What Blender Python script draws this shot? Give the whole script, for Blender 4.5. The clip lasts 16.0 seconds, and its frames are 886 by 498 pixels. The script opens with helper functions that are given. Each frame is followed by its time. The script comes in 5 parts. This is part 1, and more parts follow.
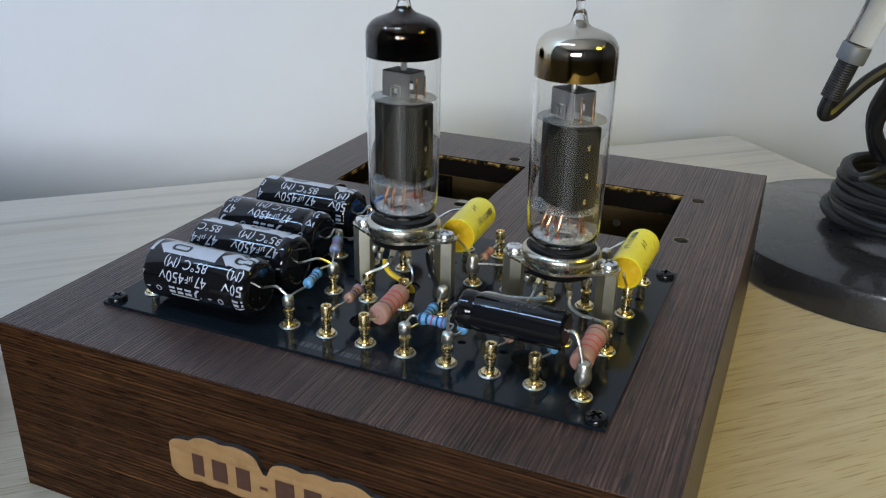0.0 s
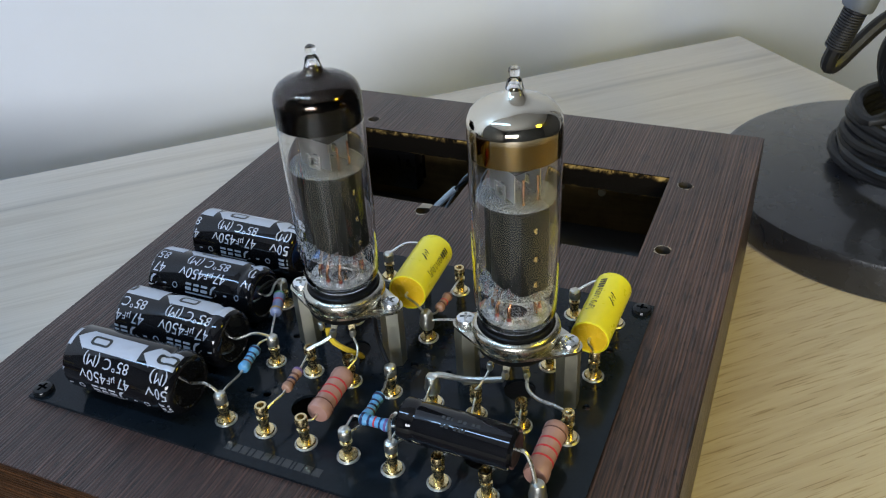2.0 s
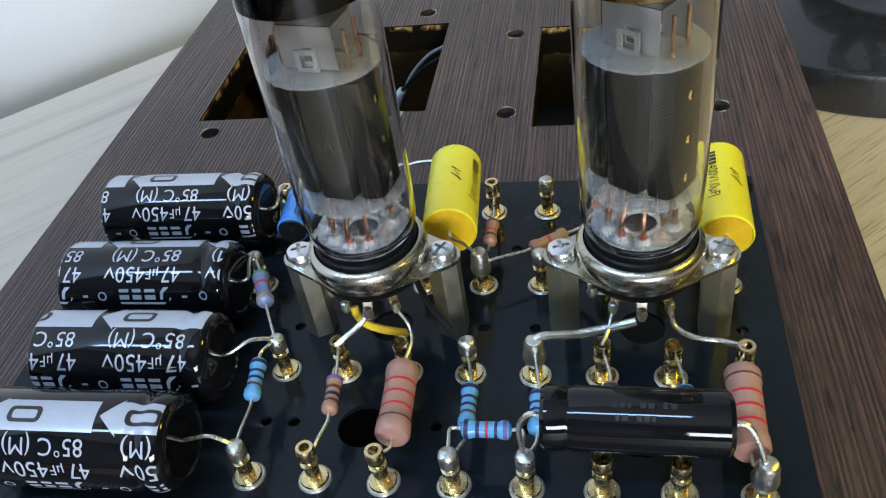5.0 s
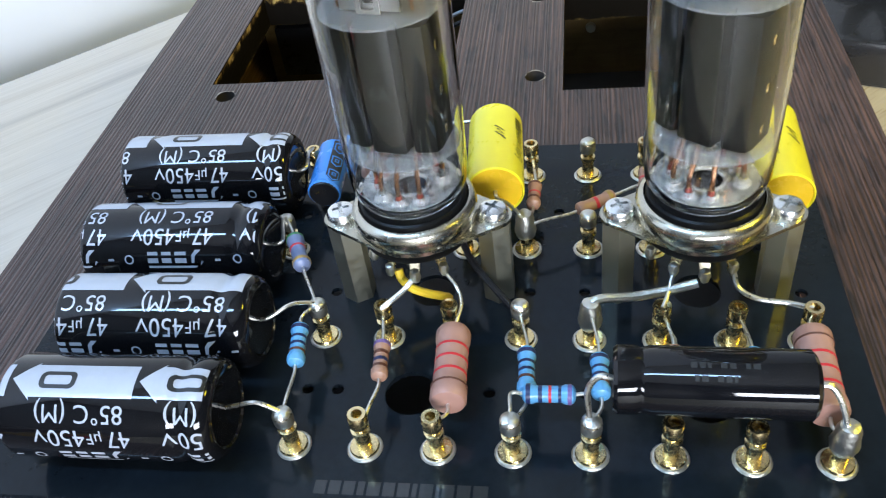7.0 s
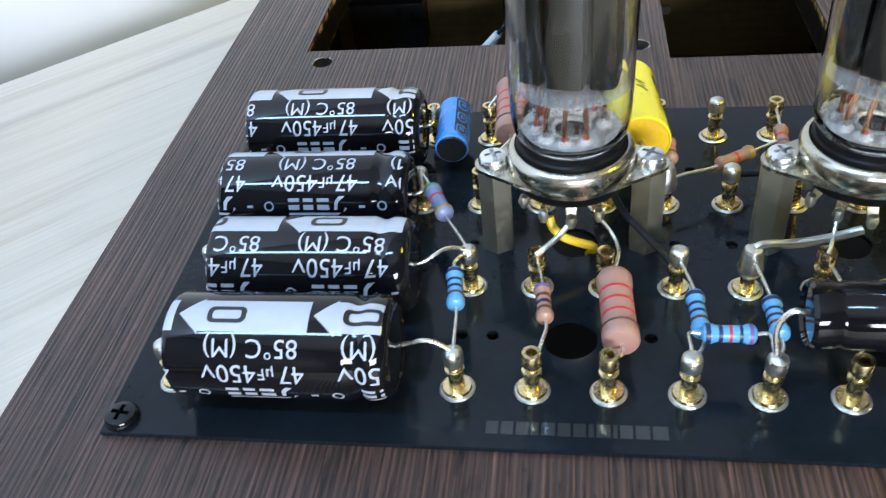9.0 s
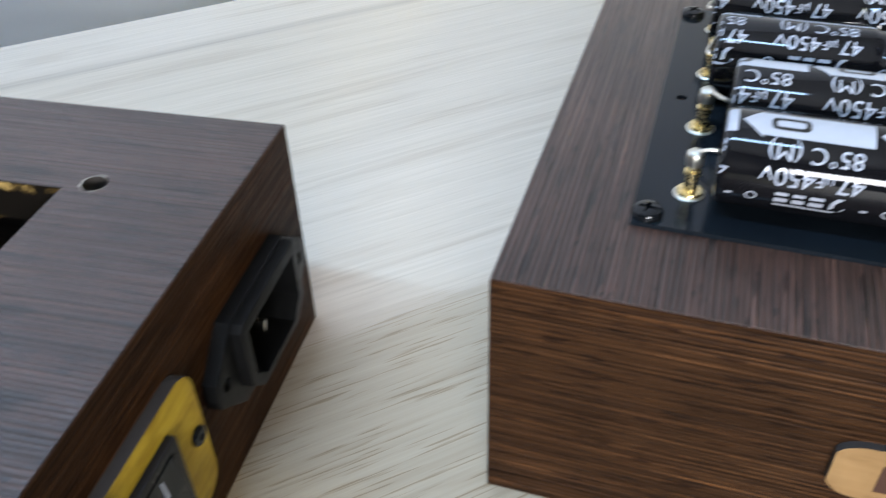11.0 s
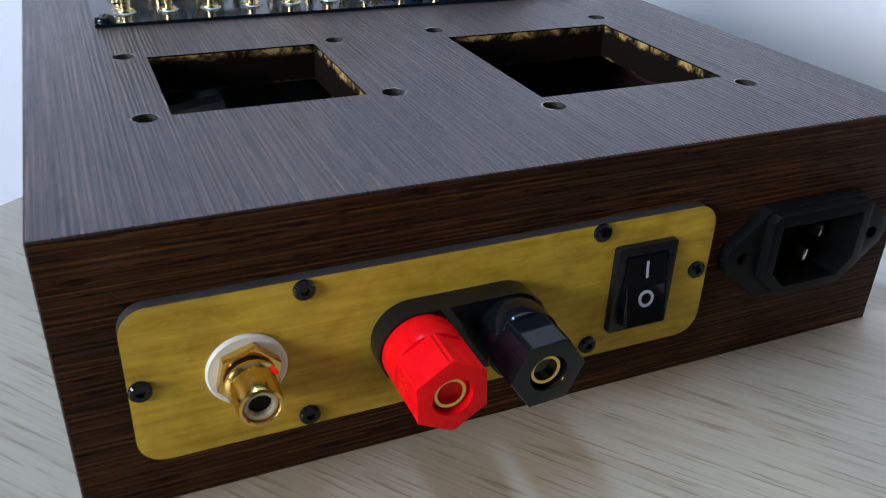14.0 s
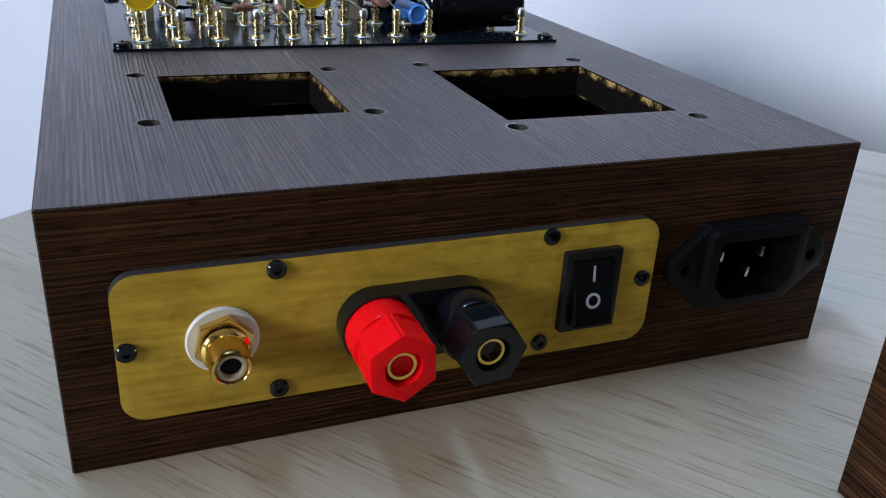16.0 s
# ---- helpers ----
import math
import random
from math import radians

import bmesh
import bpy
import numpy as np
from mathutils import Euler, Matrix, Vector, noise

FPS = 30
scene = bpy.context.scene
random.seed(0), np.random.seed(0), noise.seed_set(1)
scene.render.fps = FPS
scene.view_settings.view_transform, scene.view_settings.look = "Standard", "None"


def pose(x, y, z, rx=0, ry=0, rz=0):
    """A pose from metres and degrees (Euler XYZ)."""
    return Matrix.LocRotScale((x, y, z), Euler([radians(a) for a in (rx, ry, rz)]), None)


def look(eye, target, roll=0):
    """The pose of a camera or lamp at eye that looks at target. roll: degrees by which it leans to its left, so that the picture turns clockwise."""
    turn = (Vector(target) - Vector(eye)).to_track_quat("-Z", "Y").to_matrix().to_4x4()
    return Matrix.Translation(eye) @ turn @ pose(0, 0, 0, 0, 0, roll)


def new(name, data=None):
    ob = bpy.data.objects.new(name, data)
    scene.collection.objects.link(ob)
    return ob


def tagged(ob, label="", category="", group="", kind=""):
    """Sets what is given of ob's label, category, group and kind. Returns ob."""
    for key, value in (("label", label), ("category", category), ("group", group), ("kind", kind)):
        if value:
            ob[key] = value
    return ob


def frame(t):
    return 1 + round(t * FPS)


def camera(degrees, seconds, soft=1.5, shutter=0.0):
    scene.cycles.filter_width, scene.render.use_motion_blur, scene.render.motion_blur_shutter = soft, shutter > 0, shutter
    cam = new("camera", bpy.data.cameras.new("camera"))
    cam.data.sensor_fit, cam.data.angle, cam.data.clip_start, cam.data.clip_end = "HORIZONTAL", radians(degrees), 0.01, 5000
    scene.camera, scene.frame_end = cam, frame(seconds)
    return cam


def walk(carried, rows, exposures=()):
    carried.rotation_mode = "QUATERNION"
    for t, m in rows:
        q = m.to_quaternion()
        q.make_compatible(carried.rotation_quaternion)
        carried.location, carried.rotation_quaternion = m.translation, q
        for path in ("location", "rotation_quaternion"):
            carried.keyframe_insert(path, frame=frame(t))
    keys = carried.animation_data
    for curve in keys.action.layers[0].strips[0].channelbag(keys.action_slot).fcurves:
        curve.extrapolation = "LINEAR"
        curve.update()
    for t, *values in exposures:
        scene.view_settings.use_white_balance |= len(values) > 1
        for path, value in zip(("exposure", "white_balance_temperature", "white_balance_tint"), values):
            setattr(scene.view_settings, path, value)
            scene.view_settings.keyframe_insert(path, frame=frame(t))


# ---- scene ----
# All plan numbers below are centimetres; CM turns them into metres where a mesh is linked.
CM = 0.01
LENS = 54.9
cam = camera(LENS, 16.0, soft=1.1, shutter=0.35)
PATH = [
    (0, (0.13007, -0.18751, 0.18313), (23.353, -23.331, 1.148)),
    (0.5, (0.13245, -0.17803, 0.19405), (23.413, -24.556, 0.568)),
    (1, (0.13325, -0.16357, 0.20478), (23.976, -26.967, -0.446)),
    (1.5, (0.13292, -0.14603, 0.21504), (24.997, -29.716, -1.585)),
    (2, (0.12949, -0.12933, 0.22454), (25.193, -33.140, -3.619)),
    (2.5, (0.11282, -0.10919, 0.22268), (23.533, -36.228, -5.836)),
    (3, (0.10046, -0.09786, 0.21956), (20.532, -37.851, -7.615)),
    (3.5, (0.08530, -0.08904, 0.21444), (17.331, -38.947, -9.003)),
    (4, (0.07372, -0.08464, 0.20788), (15.749, -39.478, -10.005)),
    (4.2, (0.07132, -0.08393, 0.20199), (15.446, -39.363, -10.122)),
    (6.3, (0.05774, -0.08349, 0.18188), (12.908, -41.101, -8.798)),
    (6.5, (0.05622, -0.08318, 0.18093), (12.737, -41.069, -8.715)),
    (7, (0.05022, -0.08315, 0.18128), (12.666, -41.157, -8.734)),
    (7.5, (0.04392, -0.07965, 0.17814), (12.662, -41.092, -8.627)),
    (8, (0.03783, -0.08194, 0.17712), (12.638, -41.038, -8.603)),
    (8.2, (0.03482, -0.08362, 0.17765), (12.588, -40.914, -8.577)),
    (10.3, (-0.02074, -0.11742, 0.16393), (11.764, -39.525, -2.736)),
    (10.5, (-0.02944, -0.12211, 0.16338), (13.066, -39.429, -2.115)),
    (11, (-0.05215, -0.14378, 0.15894), (19.145, -39.072, -1.862)),
    (11.5, (-0.06078, -0.16287, 0.15203), (27.403, -38.389, -1.698)),
    (12, (-0.05937, -0.17688, 0.14354), (37.323, -36.127, -1.727)),
    (12.5, (-0.04804, -0.18502, 0.13509), (47.030, -33.750, -1.353)),
    (13, (-0.02748, -0.17762, 0.12817), (57.030, -32.607, -0.619)),
    (13.5, (-0.01125, -0.16797, 0.12383), (65.542, -31.102, 0.532)),
    (14, (0.00851, -0.16992, 0.12540), (70.878, -28.783, 2.037)),
    (14.5, (0.02368, -0.16763, 0.12319), (72.638, -26.471, 2.990)),
    (15, (0.03067, -0.16724, 0.12186), (72.564, -25.280, 3.416)),
    (15.5, (0.03419, -0.16813, 0.12198), (72.175, -24.958, 3.722)),
    (16, (0.03449, -0.16590, 0.12211), (72.204, -24.685, 3.500)),
]
EXPOSURES = [(0.0, -1.30, 5850, 9), (2.0, -1.19, 5850, 9), (4.2, -1.06, 5830, 9), (8.2, -0.34, 5680, 8), (10.5, -0.46, 6000, 9), (12.0, -0.28, 6170, 12), (13.0, -0.50, 5620, 10), (13.5, -0.62, 5560, 11), (14.5, -1.05, 5670, 12), (16.0, -1.09, 5570, 13)]
walk(cam, [(t, pose(*eye, 90 + turn[1], 0, turn[0]) @ pose(0, 0, 0, 0, 0, turn[2])) for t, eye, turn in PATH], exposures=EXPOSURES)

# ---- light ----
world = bpy.data.worlds.new("world")
scene.world = world
world.use_nodes = True
world.node_tree.nodes["Background"].inputs["Color"].default_value = (0.75, 0.85, 1.0, 1)
world.node_tree.nodes["Background"].inputs["Strength"].default_value = 0.12


def area_lamp(name, at, sx, sy, watts, colour):
    data = bpy.data.lights.new(name, "AREA")
    data.shape, data.size, data.size_y, data.energy, data.color = "RECTANGLE", sx, sy, watts, colour
    ob = new(name, data)
    ob.matrix_world = at
    return tagged(ob, kind="structure")


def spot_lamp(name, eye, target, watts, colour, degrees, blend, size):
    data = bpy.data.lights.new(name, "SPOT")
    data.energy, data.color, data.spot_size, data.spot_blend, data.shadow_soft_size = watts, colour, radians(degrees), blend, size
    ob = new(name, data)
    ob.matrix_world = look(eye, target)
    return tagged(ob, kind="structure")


area_lamp("window_light", pose(0, 0, 0, 0, 0, 43.5) @ pose(-0.95, -1.74, 0.58, 82, 0, -20), 1.1, 0.40, 84.0, (0.95, 0.93, 0.92))
area_lamp("ceiling_light", pose(-0.60, -0.55, 1.62, 0, 0, 0), 1.3, 0.13, 37.0, (0.47, 0.71, 1.0))
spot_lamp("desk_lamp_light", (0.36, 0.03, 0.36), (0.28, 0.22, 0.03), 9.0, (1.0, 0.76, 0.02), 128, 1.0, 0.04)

# ---- materials ----


def material(name):
    m = bpy.data.materials.new(name)
    m.use_nodes = True
    nt = m.node_tree
    return m, nt, nt.nodes["Principled BSDF"]


def link(nt, a, b):
    nt.links.new(a, b)


def coords(nt, scale, rot=(0, 0, 0)):
    tc = nt.nodes.new("ShaderNodeTexCoord")
    mp = nt.nodes.new("ShaderNodeMapping")
    mp.inputs["Scale"].default_value = scale
    mp.inputs["Rotation"].default_value = rot
    link(nt, tc.outputs["Object"], mp.inputs["Vector"])
    return mp.outputs["Vector"]


def noise_tex(nt, vector, scale=1.0, detail=3.0, rough=0.55, distortion=0.0):
    n = nt.nodes.new("ShaderNodeTexNoise")
    n.inputs["Scale"].default_value = scale
    n.inputs["Detail"].default_value = detail
    n.inputs["Roughness"].default_value = rough
    n.inputs["Distortion"].default_value = distortion
    link(nt, vector, n.inputs["Vector"])
    return n.outputs["Fac"]


def ramp(nt, fac, stops):
    r = nt.nodes.new("ShaderNodeValToRGB")
    while len(r.color_ramp.elements) < len(stops):
        r.color_ramp.elements.new(0.5)
    for e, (p, c) in zip(r.color_ramp.elements, stops):
        e.position = p
        e.color = (*c, 1) if len(c) == 3 else c
    link(nt, fac, r.inputs["Fac"])
    return r.outputs["Color"]


def mix(nt, kind, fac, a, b):
    m = nt.nodes.new("ShaderNodeMix")
    m.data_type, m.blend_type = "RGBA", kind
    for value, socket in ((fac, m.inputs[0]), (a, m.inputs[6]), (b, m.inputs[7])):
        if isinstance(value, (int, float)):
            socket.default_value = value
        elif isinstance(value, tuple):
            socket.default_value = (*value, 1)
        else:
            link(nt, value, socket)
    return m.outputs[2]


def bump(nt, bsdf, height, strength, distance):
    b = nt.nodes.new("ShaderNodeBump")
    b.inputs["Strength"].default_value = strength
    b.inputs["Distance"].default_value = distance
    link(nt, height, b.inputs["Height"])
    link(nt, b.outputs["Normal"], bsdf.inputs["Normal"])
    link(nt, b.outputs["Normal"], bsdf.inputs["Coat Normal"])


def wenge(name, along, bold, tone, coat, low, groove):
    """Dark open-pored wood with fine parallel lines along one axis, lacquered thinly."""
    m, nt, bsdf = material(name)

    def stretched(across, down):
        return tuple(down if n == along else across for n in range(3))

    lines = nt.nodes.new("ShaderNodeTexWave")
    lines.wave_type, lines.bands_direction, lines.wave_profile = "BANDS", "DIAGONAL", "SIN"
    lines.inputs["Scale"].default_value = 420.0
    lines.inputs["Distortion"].default_value = 9.0
    lines.inputs["Detail"].default_value = 3.0
    lines.inputs["Detail Scale"].default_value = 1.6
    lines.inputs["Detail Roughness"].default_value = 0.65
    link(nt, coords(nt, stretched(1.0, 0.012)), lines.inputs["Vector"])
    streak = noise_tex(nt, coords(nt, stretched(2300, 18)), 1.0, 4.0, 0.65, 0.2)
    broad = noise_tex(nt, coords(nt, stretched(95, 7)), 1.0, 3.0, 0.6, 0.4)
    blotch = noise_tex(nt, coords(nt, (30, 30, 30)), 1.0, 3.0, 0.6)
    pores = noise_tex(nt, coords(nt, stretched(1500, 130)), 1.0, 2.0, 0.5)
    both = mix(nt, "MIX", 0.88, lines.outputs["Color"], streak)
    base = ramp(nt, both, [(0.36, tuple(c * low for c in tone)), (0.50, tuple(c * (0.45 + 0.5 * low) for c in tone)), (0.66, tuple(c * bold for c in tone))])
    base = mix(nt, "MULTIPLY", 0.7, base, ramp(nt, broad, [(0.32, (0.50, 0.45, 0.43)), (0.65, (1.1, 1.05, 1.0))]))
    base = mix(nt, "MULTIPLY", 0.62, base, ramp(nt, blotch, [(0.35, (0.60, 0.55, 0.53)), (0.65, (1.24, 1.19, 1.19))]))
    base = mix(nt, "MULTIPLY", 0.85, base, ramp(nt, pores, [(0.58, (1, 1, 1)), (0.66, (0.22, 0.18, 0.17))]))
    fleck = noise_tex(nt, coords(nt, stretched(2400, 45)), 1.0, 2.0, 0.5)
    base = mix(nt, "MULTIPLY", 1.0, base, ramp(nt, fleck, [(0.60, (1, 1, 1)), (0.68, (1.6, 1.55, 1.45))]))
    dash = noise_tex(nt, coords(nt, stretched(420, 55)), 1.0, 2.0, 0.5, 0.2)
    base = mix(nt, "MULTIPLY", 0.85 * groove * groove, base, ramp(nt, dash, [(0.62, (1, 1, 1)), (0.66, (0.12, 0.11, 0.11))]))
    pits = noise_tex(nt, coords(nt, stretched(620, 230)), 1.0, 2.0, 0.5)
    base = mix(nt, "MULTIPLY", 0.9 * groove * groove, base, ramp(nt, pits, [(0.69, (1, 1, 1)), (0.72, (0.12, 0.11, 0.11))]))
    fine = nt.nodes.new("ShaderNodeTexWave")
    fine.wave_type, fine.bands_direction, fine.wave_profile = "BANDS", "X" if along == 1 else "Z", "SIN"
    fine.inputs["Scale"].default_value = 270.0
    fine.inputs["Distortion"].default_value = 6.0
    fine.inputs["Detail"].default_value = 3.0
    fine.inputs["Detail Scale"].default_value = 2.0
    link(nt, coords(nt, stretched(1.0, 0.02)), fine.inputs["Vector"])
    patch = noise_tex(nt, coords(nt, stretched(160, 22)), 1.0, 3.0, 0.6)
    grooves = mix(nt, "MULTIPLY", ramp(nt, patch, [(0.30, (0.35, 0.35, 0.35)), (0.65, (1, 1, 1))]), (1.0, 1.0, 1.0), ramp(nt, fine.outputs["Color"], [(0.10, (0.42, 0.40, 0.39)), (0.50, (0.88, 0.86, 0.84)), (0.85, (1.48, 1.43, 1.38))]))
    base = mix(nt, "MULTIPLY", groove, base, grooves)
    link(nt, base, bsdf.inputs["Base Color"])
    link(nt, ramp(nt, both, [(0.35, (0.60, 0.60, 0.60)), (0.65, (0.38, 0.38, 0.38))]), bsdf.inputs["Roughness"])
    bsdf.inputs["Coat Weight"].default_value = coat
    bsdf.inputs["Specular IOR Level"].default_value = 0.07 + 0.45 * coat
    bsdf.inputs["Coat Roughness"].default_value = 0.32
    ridges = mix(nt, "MIX", 0.6, fine.outputs["Color"], both)
    bump(nt, bsdf, ridges, 0.55, 0.0006)
    return m


def plain(name, colour, rough, metal=0.0, vary=0.12, scale=300.0, relief=0.0, spec=0.5, coat=0.0):
    """A surface of one colour with light wear at two scales."""
    m, nt, bsdf = material(name)
    fine = noise_tex(nt, coords(nt, (scale,) * 3), 1.0, 4.0, 0.6)
    wide = noise_tex(nt, coords(nt, (scale * 0.12,) * 3), 1.0, 2.0, 0.5)
    lo, hi = tuple(c * (1 - vary) for c in colour), tuple(min(1.0, c * (1 + vary)) for c in colour)
    base = mix(nt, "MIX", 0.5, ramp(nt, fine, [(0.3, lo), (0.7, hi)]), ramp(nt, wide, [(0.3, lo), (0.7, hi)]))
    link(nt, base, bsdf.inputs["Base Color"])
    link(nt, ramp(nt, fine, [(0.3, (rough * 0.8,) * 3), (0.75, (min(1, rough * 1.3),) * 3)]), bsdf.inputs["Roughness"])
    bsdf.inputs["Metallic"].default_value = metal
    bsdf.inputs["Specular IOR Level"].default_value = spec
    bsdf.inputs["Coat Weight"].default_value = coat
    bsdf.inputs["Coat Roughness"].default_value = 0.08
    if relief:
        bump(nt, bsdf, fine, 0.5, relief)
    return m


def glassy(name, colour, rough=0.0, ior=1.5, smeared=0.03):
    m, nt, bsdf = material(name)
    bsdf.inputs["Base Color"].default_value = (*colour, 1)
    bsdf.inputs["Transmission Weight"].default_value = 1.0
    bsdf.inputs["IOR"].default_value = ior
    smear = noise_tex(nt, coords(nt, (90, 90, 90)), 1.0, 3.0, 0.6)
    link(nt, ramp(nt, smear, [(0.4, (rough,) * 3), (0.8, (rough + smeared,) * 3)]), bsdf.inputs["Roughness"])
    return m


def milky_glass(name, colour, clear):
    m, nt, bsdf = material(name)
    cloud = noise_tex(nt, coords(nt, (400, 400, 400)), 1.0, 3.0, 0.6)
    link(nt, ramp(nt, cloud, [(0.3, tuple(c * 0.7 for c in colour)), (0.7, colour)]), bsdf.inputs["Base Color"])
    bsdf.inputs["Roughness"].default_value = 0.06
    bsdf.inputs["Transmission Weight"].default_value = clear
    bsdf.inputs["IOR"].default_value = 1.45
    return m


def table_wood():
    """Pale laminate in wide strips along x, with short thin grey-brown strokes."""
    m, nt, bsdf = material("pale_ash_laminate")
    tc = nt.nodes.new("ShaderNodeTexCoord")
    split = nt.nodes.new("ShaderNodeSeparateXYZ")
    link(nt, tc.outputs["Object"], split.inputs[0])
    strip = nt.nodes.new("ShaderNodeMapRange")
    strip.inputs["From Min"].default_value, strip.inputs["From Max"].default_value = -0.75, 0.35
    link(nt, split.outputs["Y"], strip.inputs["Value"])
    tone = ramp(nt, strip.outputs["Result"], [(v, c) for v, c in STRIPS])
    warp = noise_tex(nt, coords(nt, (3, 12, 3)), 1.0, 3.0, 0.55)
    fibre = noise_tex(nt, coords(nt, (14, 700, 14)), 1.0, 4.0, 0.65, 0.3)
    strokes = noise_tex(nt, coords(nt, (42, 1100, 40)), 1.0, 2.0, 0.55, 0.25)
    figure = noise_tex(nt, coords(nt, (5, 90, 5)), 1.0, 4.0, 0.6, 0.9)
    base = mix(nt, "MULTIPLY", 1.0, tone, ramp(nt, fibre, [(0.30, (0.90, 0.89, 0.87)), (0.70, (1.03, 1.03, 1.03))]))
    base = mix(nt, "MULTIPLY", 0.7, base, ramp(nt, figure, [(0.36, (0.84, 0.81, 0.77)), (0.46, (0.97, 0.965, 0.95)), (0.68, (1.03, 1.03, 1.03))]))
    base = mix(nt, "MULTIPLY", ramp(nt, strip.outputs["Result"], [(0.760, (0.8, 0.8, 0.8)), (0.768, (0.12, 0.12, 0.12))]), base, ramp(nt, strokes, [(0.575, (1, 1, 1)), (0.665, (0.58, 0.51, 0.41))]))
    base = mix(nt, "MULTIPLY", 0.4, base, ramp(nt, warp, [(0.3, (0.85, 0.83, 0.8)), (0.7, (1.05, 1.05, 1.05))]))
    link(nt, base, bsdf.inputs["Base Color"])
    bsdf.inputs["Roughness"].default_value = 0.50
    bump(nt, bsdf, strokes, 0.25, 0.0003)
    return m


def ply(name, lo, hi, along):
    m, nt, bsdf = material(name)
    scale = tuple(40 if n == along else 520 for n in range(3))
    grain = noise_tex(nt, coords(nt, scale), 1.0, 3.0, 0.6, 0.3)
    figure = noise_tex(nt, coords(nt, (60, 60, 60)), 1.0, 3.0, 0.6, 1.0)
    base = mix(nt, "MIX", 0.5, ramp(nt, grain, [(0.3, lo), (0.7, hi)]), ramp(nt, figure, [(0.3, lo), (0.7, hi)]))
    stain = noise_tex(nt, coords(nt, (110, 170, 110)), 1.0, 4.0, 0.7, 0.5)
    base = mix(nt, "MULTIPLY", 0.5, base, ramp(nt, stain, [(0.34, (0.66, 0.60, 0.55)), (0.50, (1, 1, 1)), (0.70, (1.08, 1.07, 1.05))]))
    link(nt, base, bsdf.inputs["Base Color"])
    bsdf.inputs["Roughness"].default_value = 0.5
    bsdf.inputs["Specular IOR Level"].default_value = 0.2
    bump(nt, bsdf, grain, 0.25, 0.0003)
    return m


def chipped_edge():
    """Cut plywood stained black, with the ochre veneers showing in a chipped strip at the upper and lower rim."""
    m, nt, bsdf = material("cut_plywood_edge")
    chips = noise_tex(nt, coords(nt, (170, 170, 170)), 1.0, 4.0, 0.7, 0.6)
    tc = nt.nodes.new("ShaderNodeTexCoord")
    split = nt.nodes.new("ShaderNodeSeparateXYZ")
    link(nt, tc.outputs["Object"], split.inputs[0])
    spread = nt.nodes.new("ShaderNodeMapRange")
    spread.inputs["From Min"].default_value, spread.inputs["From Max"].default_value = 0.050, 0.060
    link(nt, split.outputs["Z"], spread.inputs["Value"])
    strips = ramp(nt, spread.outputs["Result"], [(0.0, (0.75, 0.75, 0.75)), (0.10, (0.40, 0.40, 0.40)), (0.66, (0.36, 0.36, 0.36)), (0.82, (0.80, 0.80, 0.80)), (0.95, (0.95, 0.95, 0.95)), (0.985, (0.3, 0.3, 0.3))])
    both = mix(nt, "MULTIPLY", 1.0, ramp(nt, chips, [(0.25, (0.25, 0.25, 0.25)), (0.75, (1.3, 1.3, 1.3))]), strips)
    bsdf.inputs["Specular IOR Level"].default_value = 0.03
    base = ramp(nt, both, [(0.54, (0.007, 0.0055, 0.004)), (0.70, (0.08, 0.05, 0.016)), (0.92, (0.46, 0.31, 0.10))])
    link(nt, base, bsdf.inputs["Base Color"])
    bsdf.inputs["Roughness"].default_value = 0.65
    bump(nt, bsdf, chips, 0.5, 0.0006)
    return m


# Both are one wood; WOOD_X's darker tone stands in for dimmer front and rear.
WOOD_Y, WOOD_X = wenge("wenge_long", 1, 1.20, (0.076, 0.0435, 0.035), 0.50, 0.42, 0.95), wenge("wenge_cross", 0, 1.34, (0.062, 0.029, 0.0115), 0.0, 0.42, 0.66)
EDGE = chipped_edge()
# Plank tones; near planks also carry the dimmer, yellow light of that side.
STRIPS = [(0.0, (0.405, 0.335, 0.215)), (0.30, (0.405, 0.335, 0.215)), (0.305, (0.385, 0.318, 0.205)), (0.56, (0.395, 0.325, 0.21)), (0.565, (0.405, 0.335, 0.22)), (0.760, (0.44, 0.37, 0.275)), (0.766, (0.62, 0.545, 0.45)), (0.934, (0.61, 0.535, 0.44)), (0.938, (0.46, 0.40, 0.33)), (0.942, (0.64, 0.565, 0.475)), (1.0, (0.64, 0.565, 0.475))]
TABLE = table_wood()
PLY_YELLOW = ply("ochre_birch_panel", (0.27, 0.16, 0.008), (0.56, 0.385, 0.036), 0)
CHARRED = plain("charred_cut_edge", (0.030, 0.024, 0.020), 0.6, relief=0.0003)
PLY_PLATE = ply("tan_birch_plate", (0.27, 0.155, 0.06), (0.38, 0.23, 0.10), 0)
# Raw ply lining, its colour lowered to look shaded inside the case.
PLY_INSIDE = ply("darkened_plywood_inside", (0.12, 0.078, 0.028), (0.20, 0.135, 0.05), 0)
BURNT = plain("burnt_engraving", (0.06, 0.022, 0.010), 0.75, relief=0.0002)
BOARD = plain("black_solder_mask", (0.007, 0.010, 0.0135), 0.13, vary=0.3, scale=700, spec=0.20)
BRASS = plain("gold_plated_brass", (0.80, 0.65, 0.34), 0.25, 1.0, scale=900)
TIN = plain("dull_solder", (0.64, 0.63, 0.57), 0.34, 1.0, scale=600, relief=0.0005)
NICKEL = plain("nickel_steel", (0.70, 0.68, 0.61), 0.21, 1.0, scale=200, vary=0.06)
BRIGHT = plain("zinc_plated_steel", (0.84, 0.85, 0.84), 0.24, 1.0, scale=500, vary=0.06, relief=0.0001)
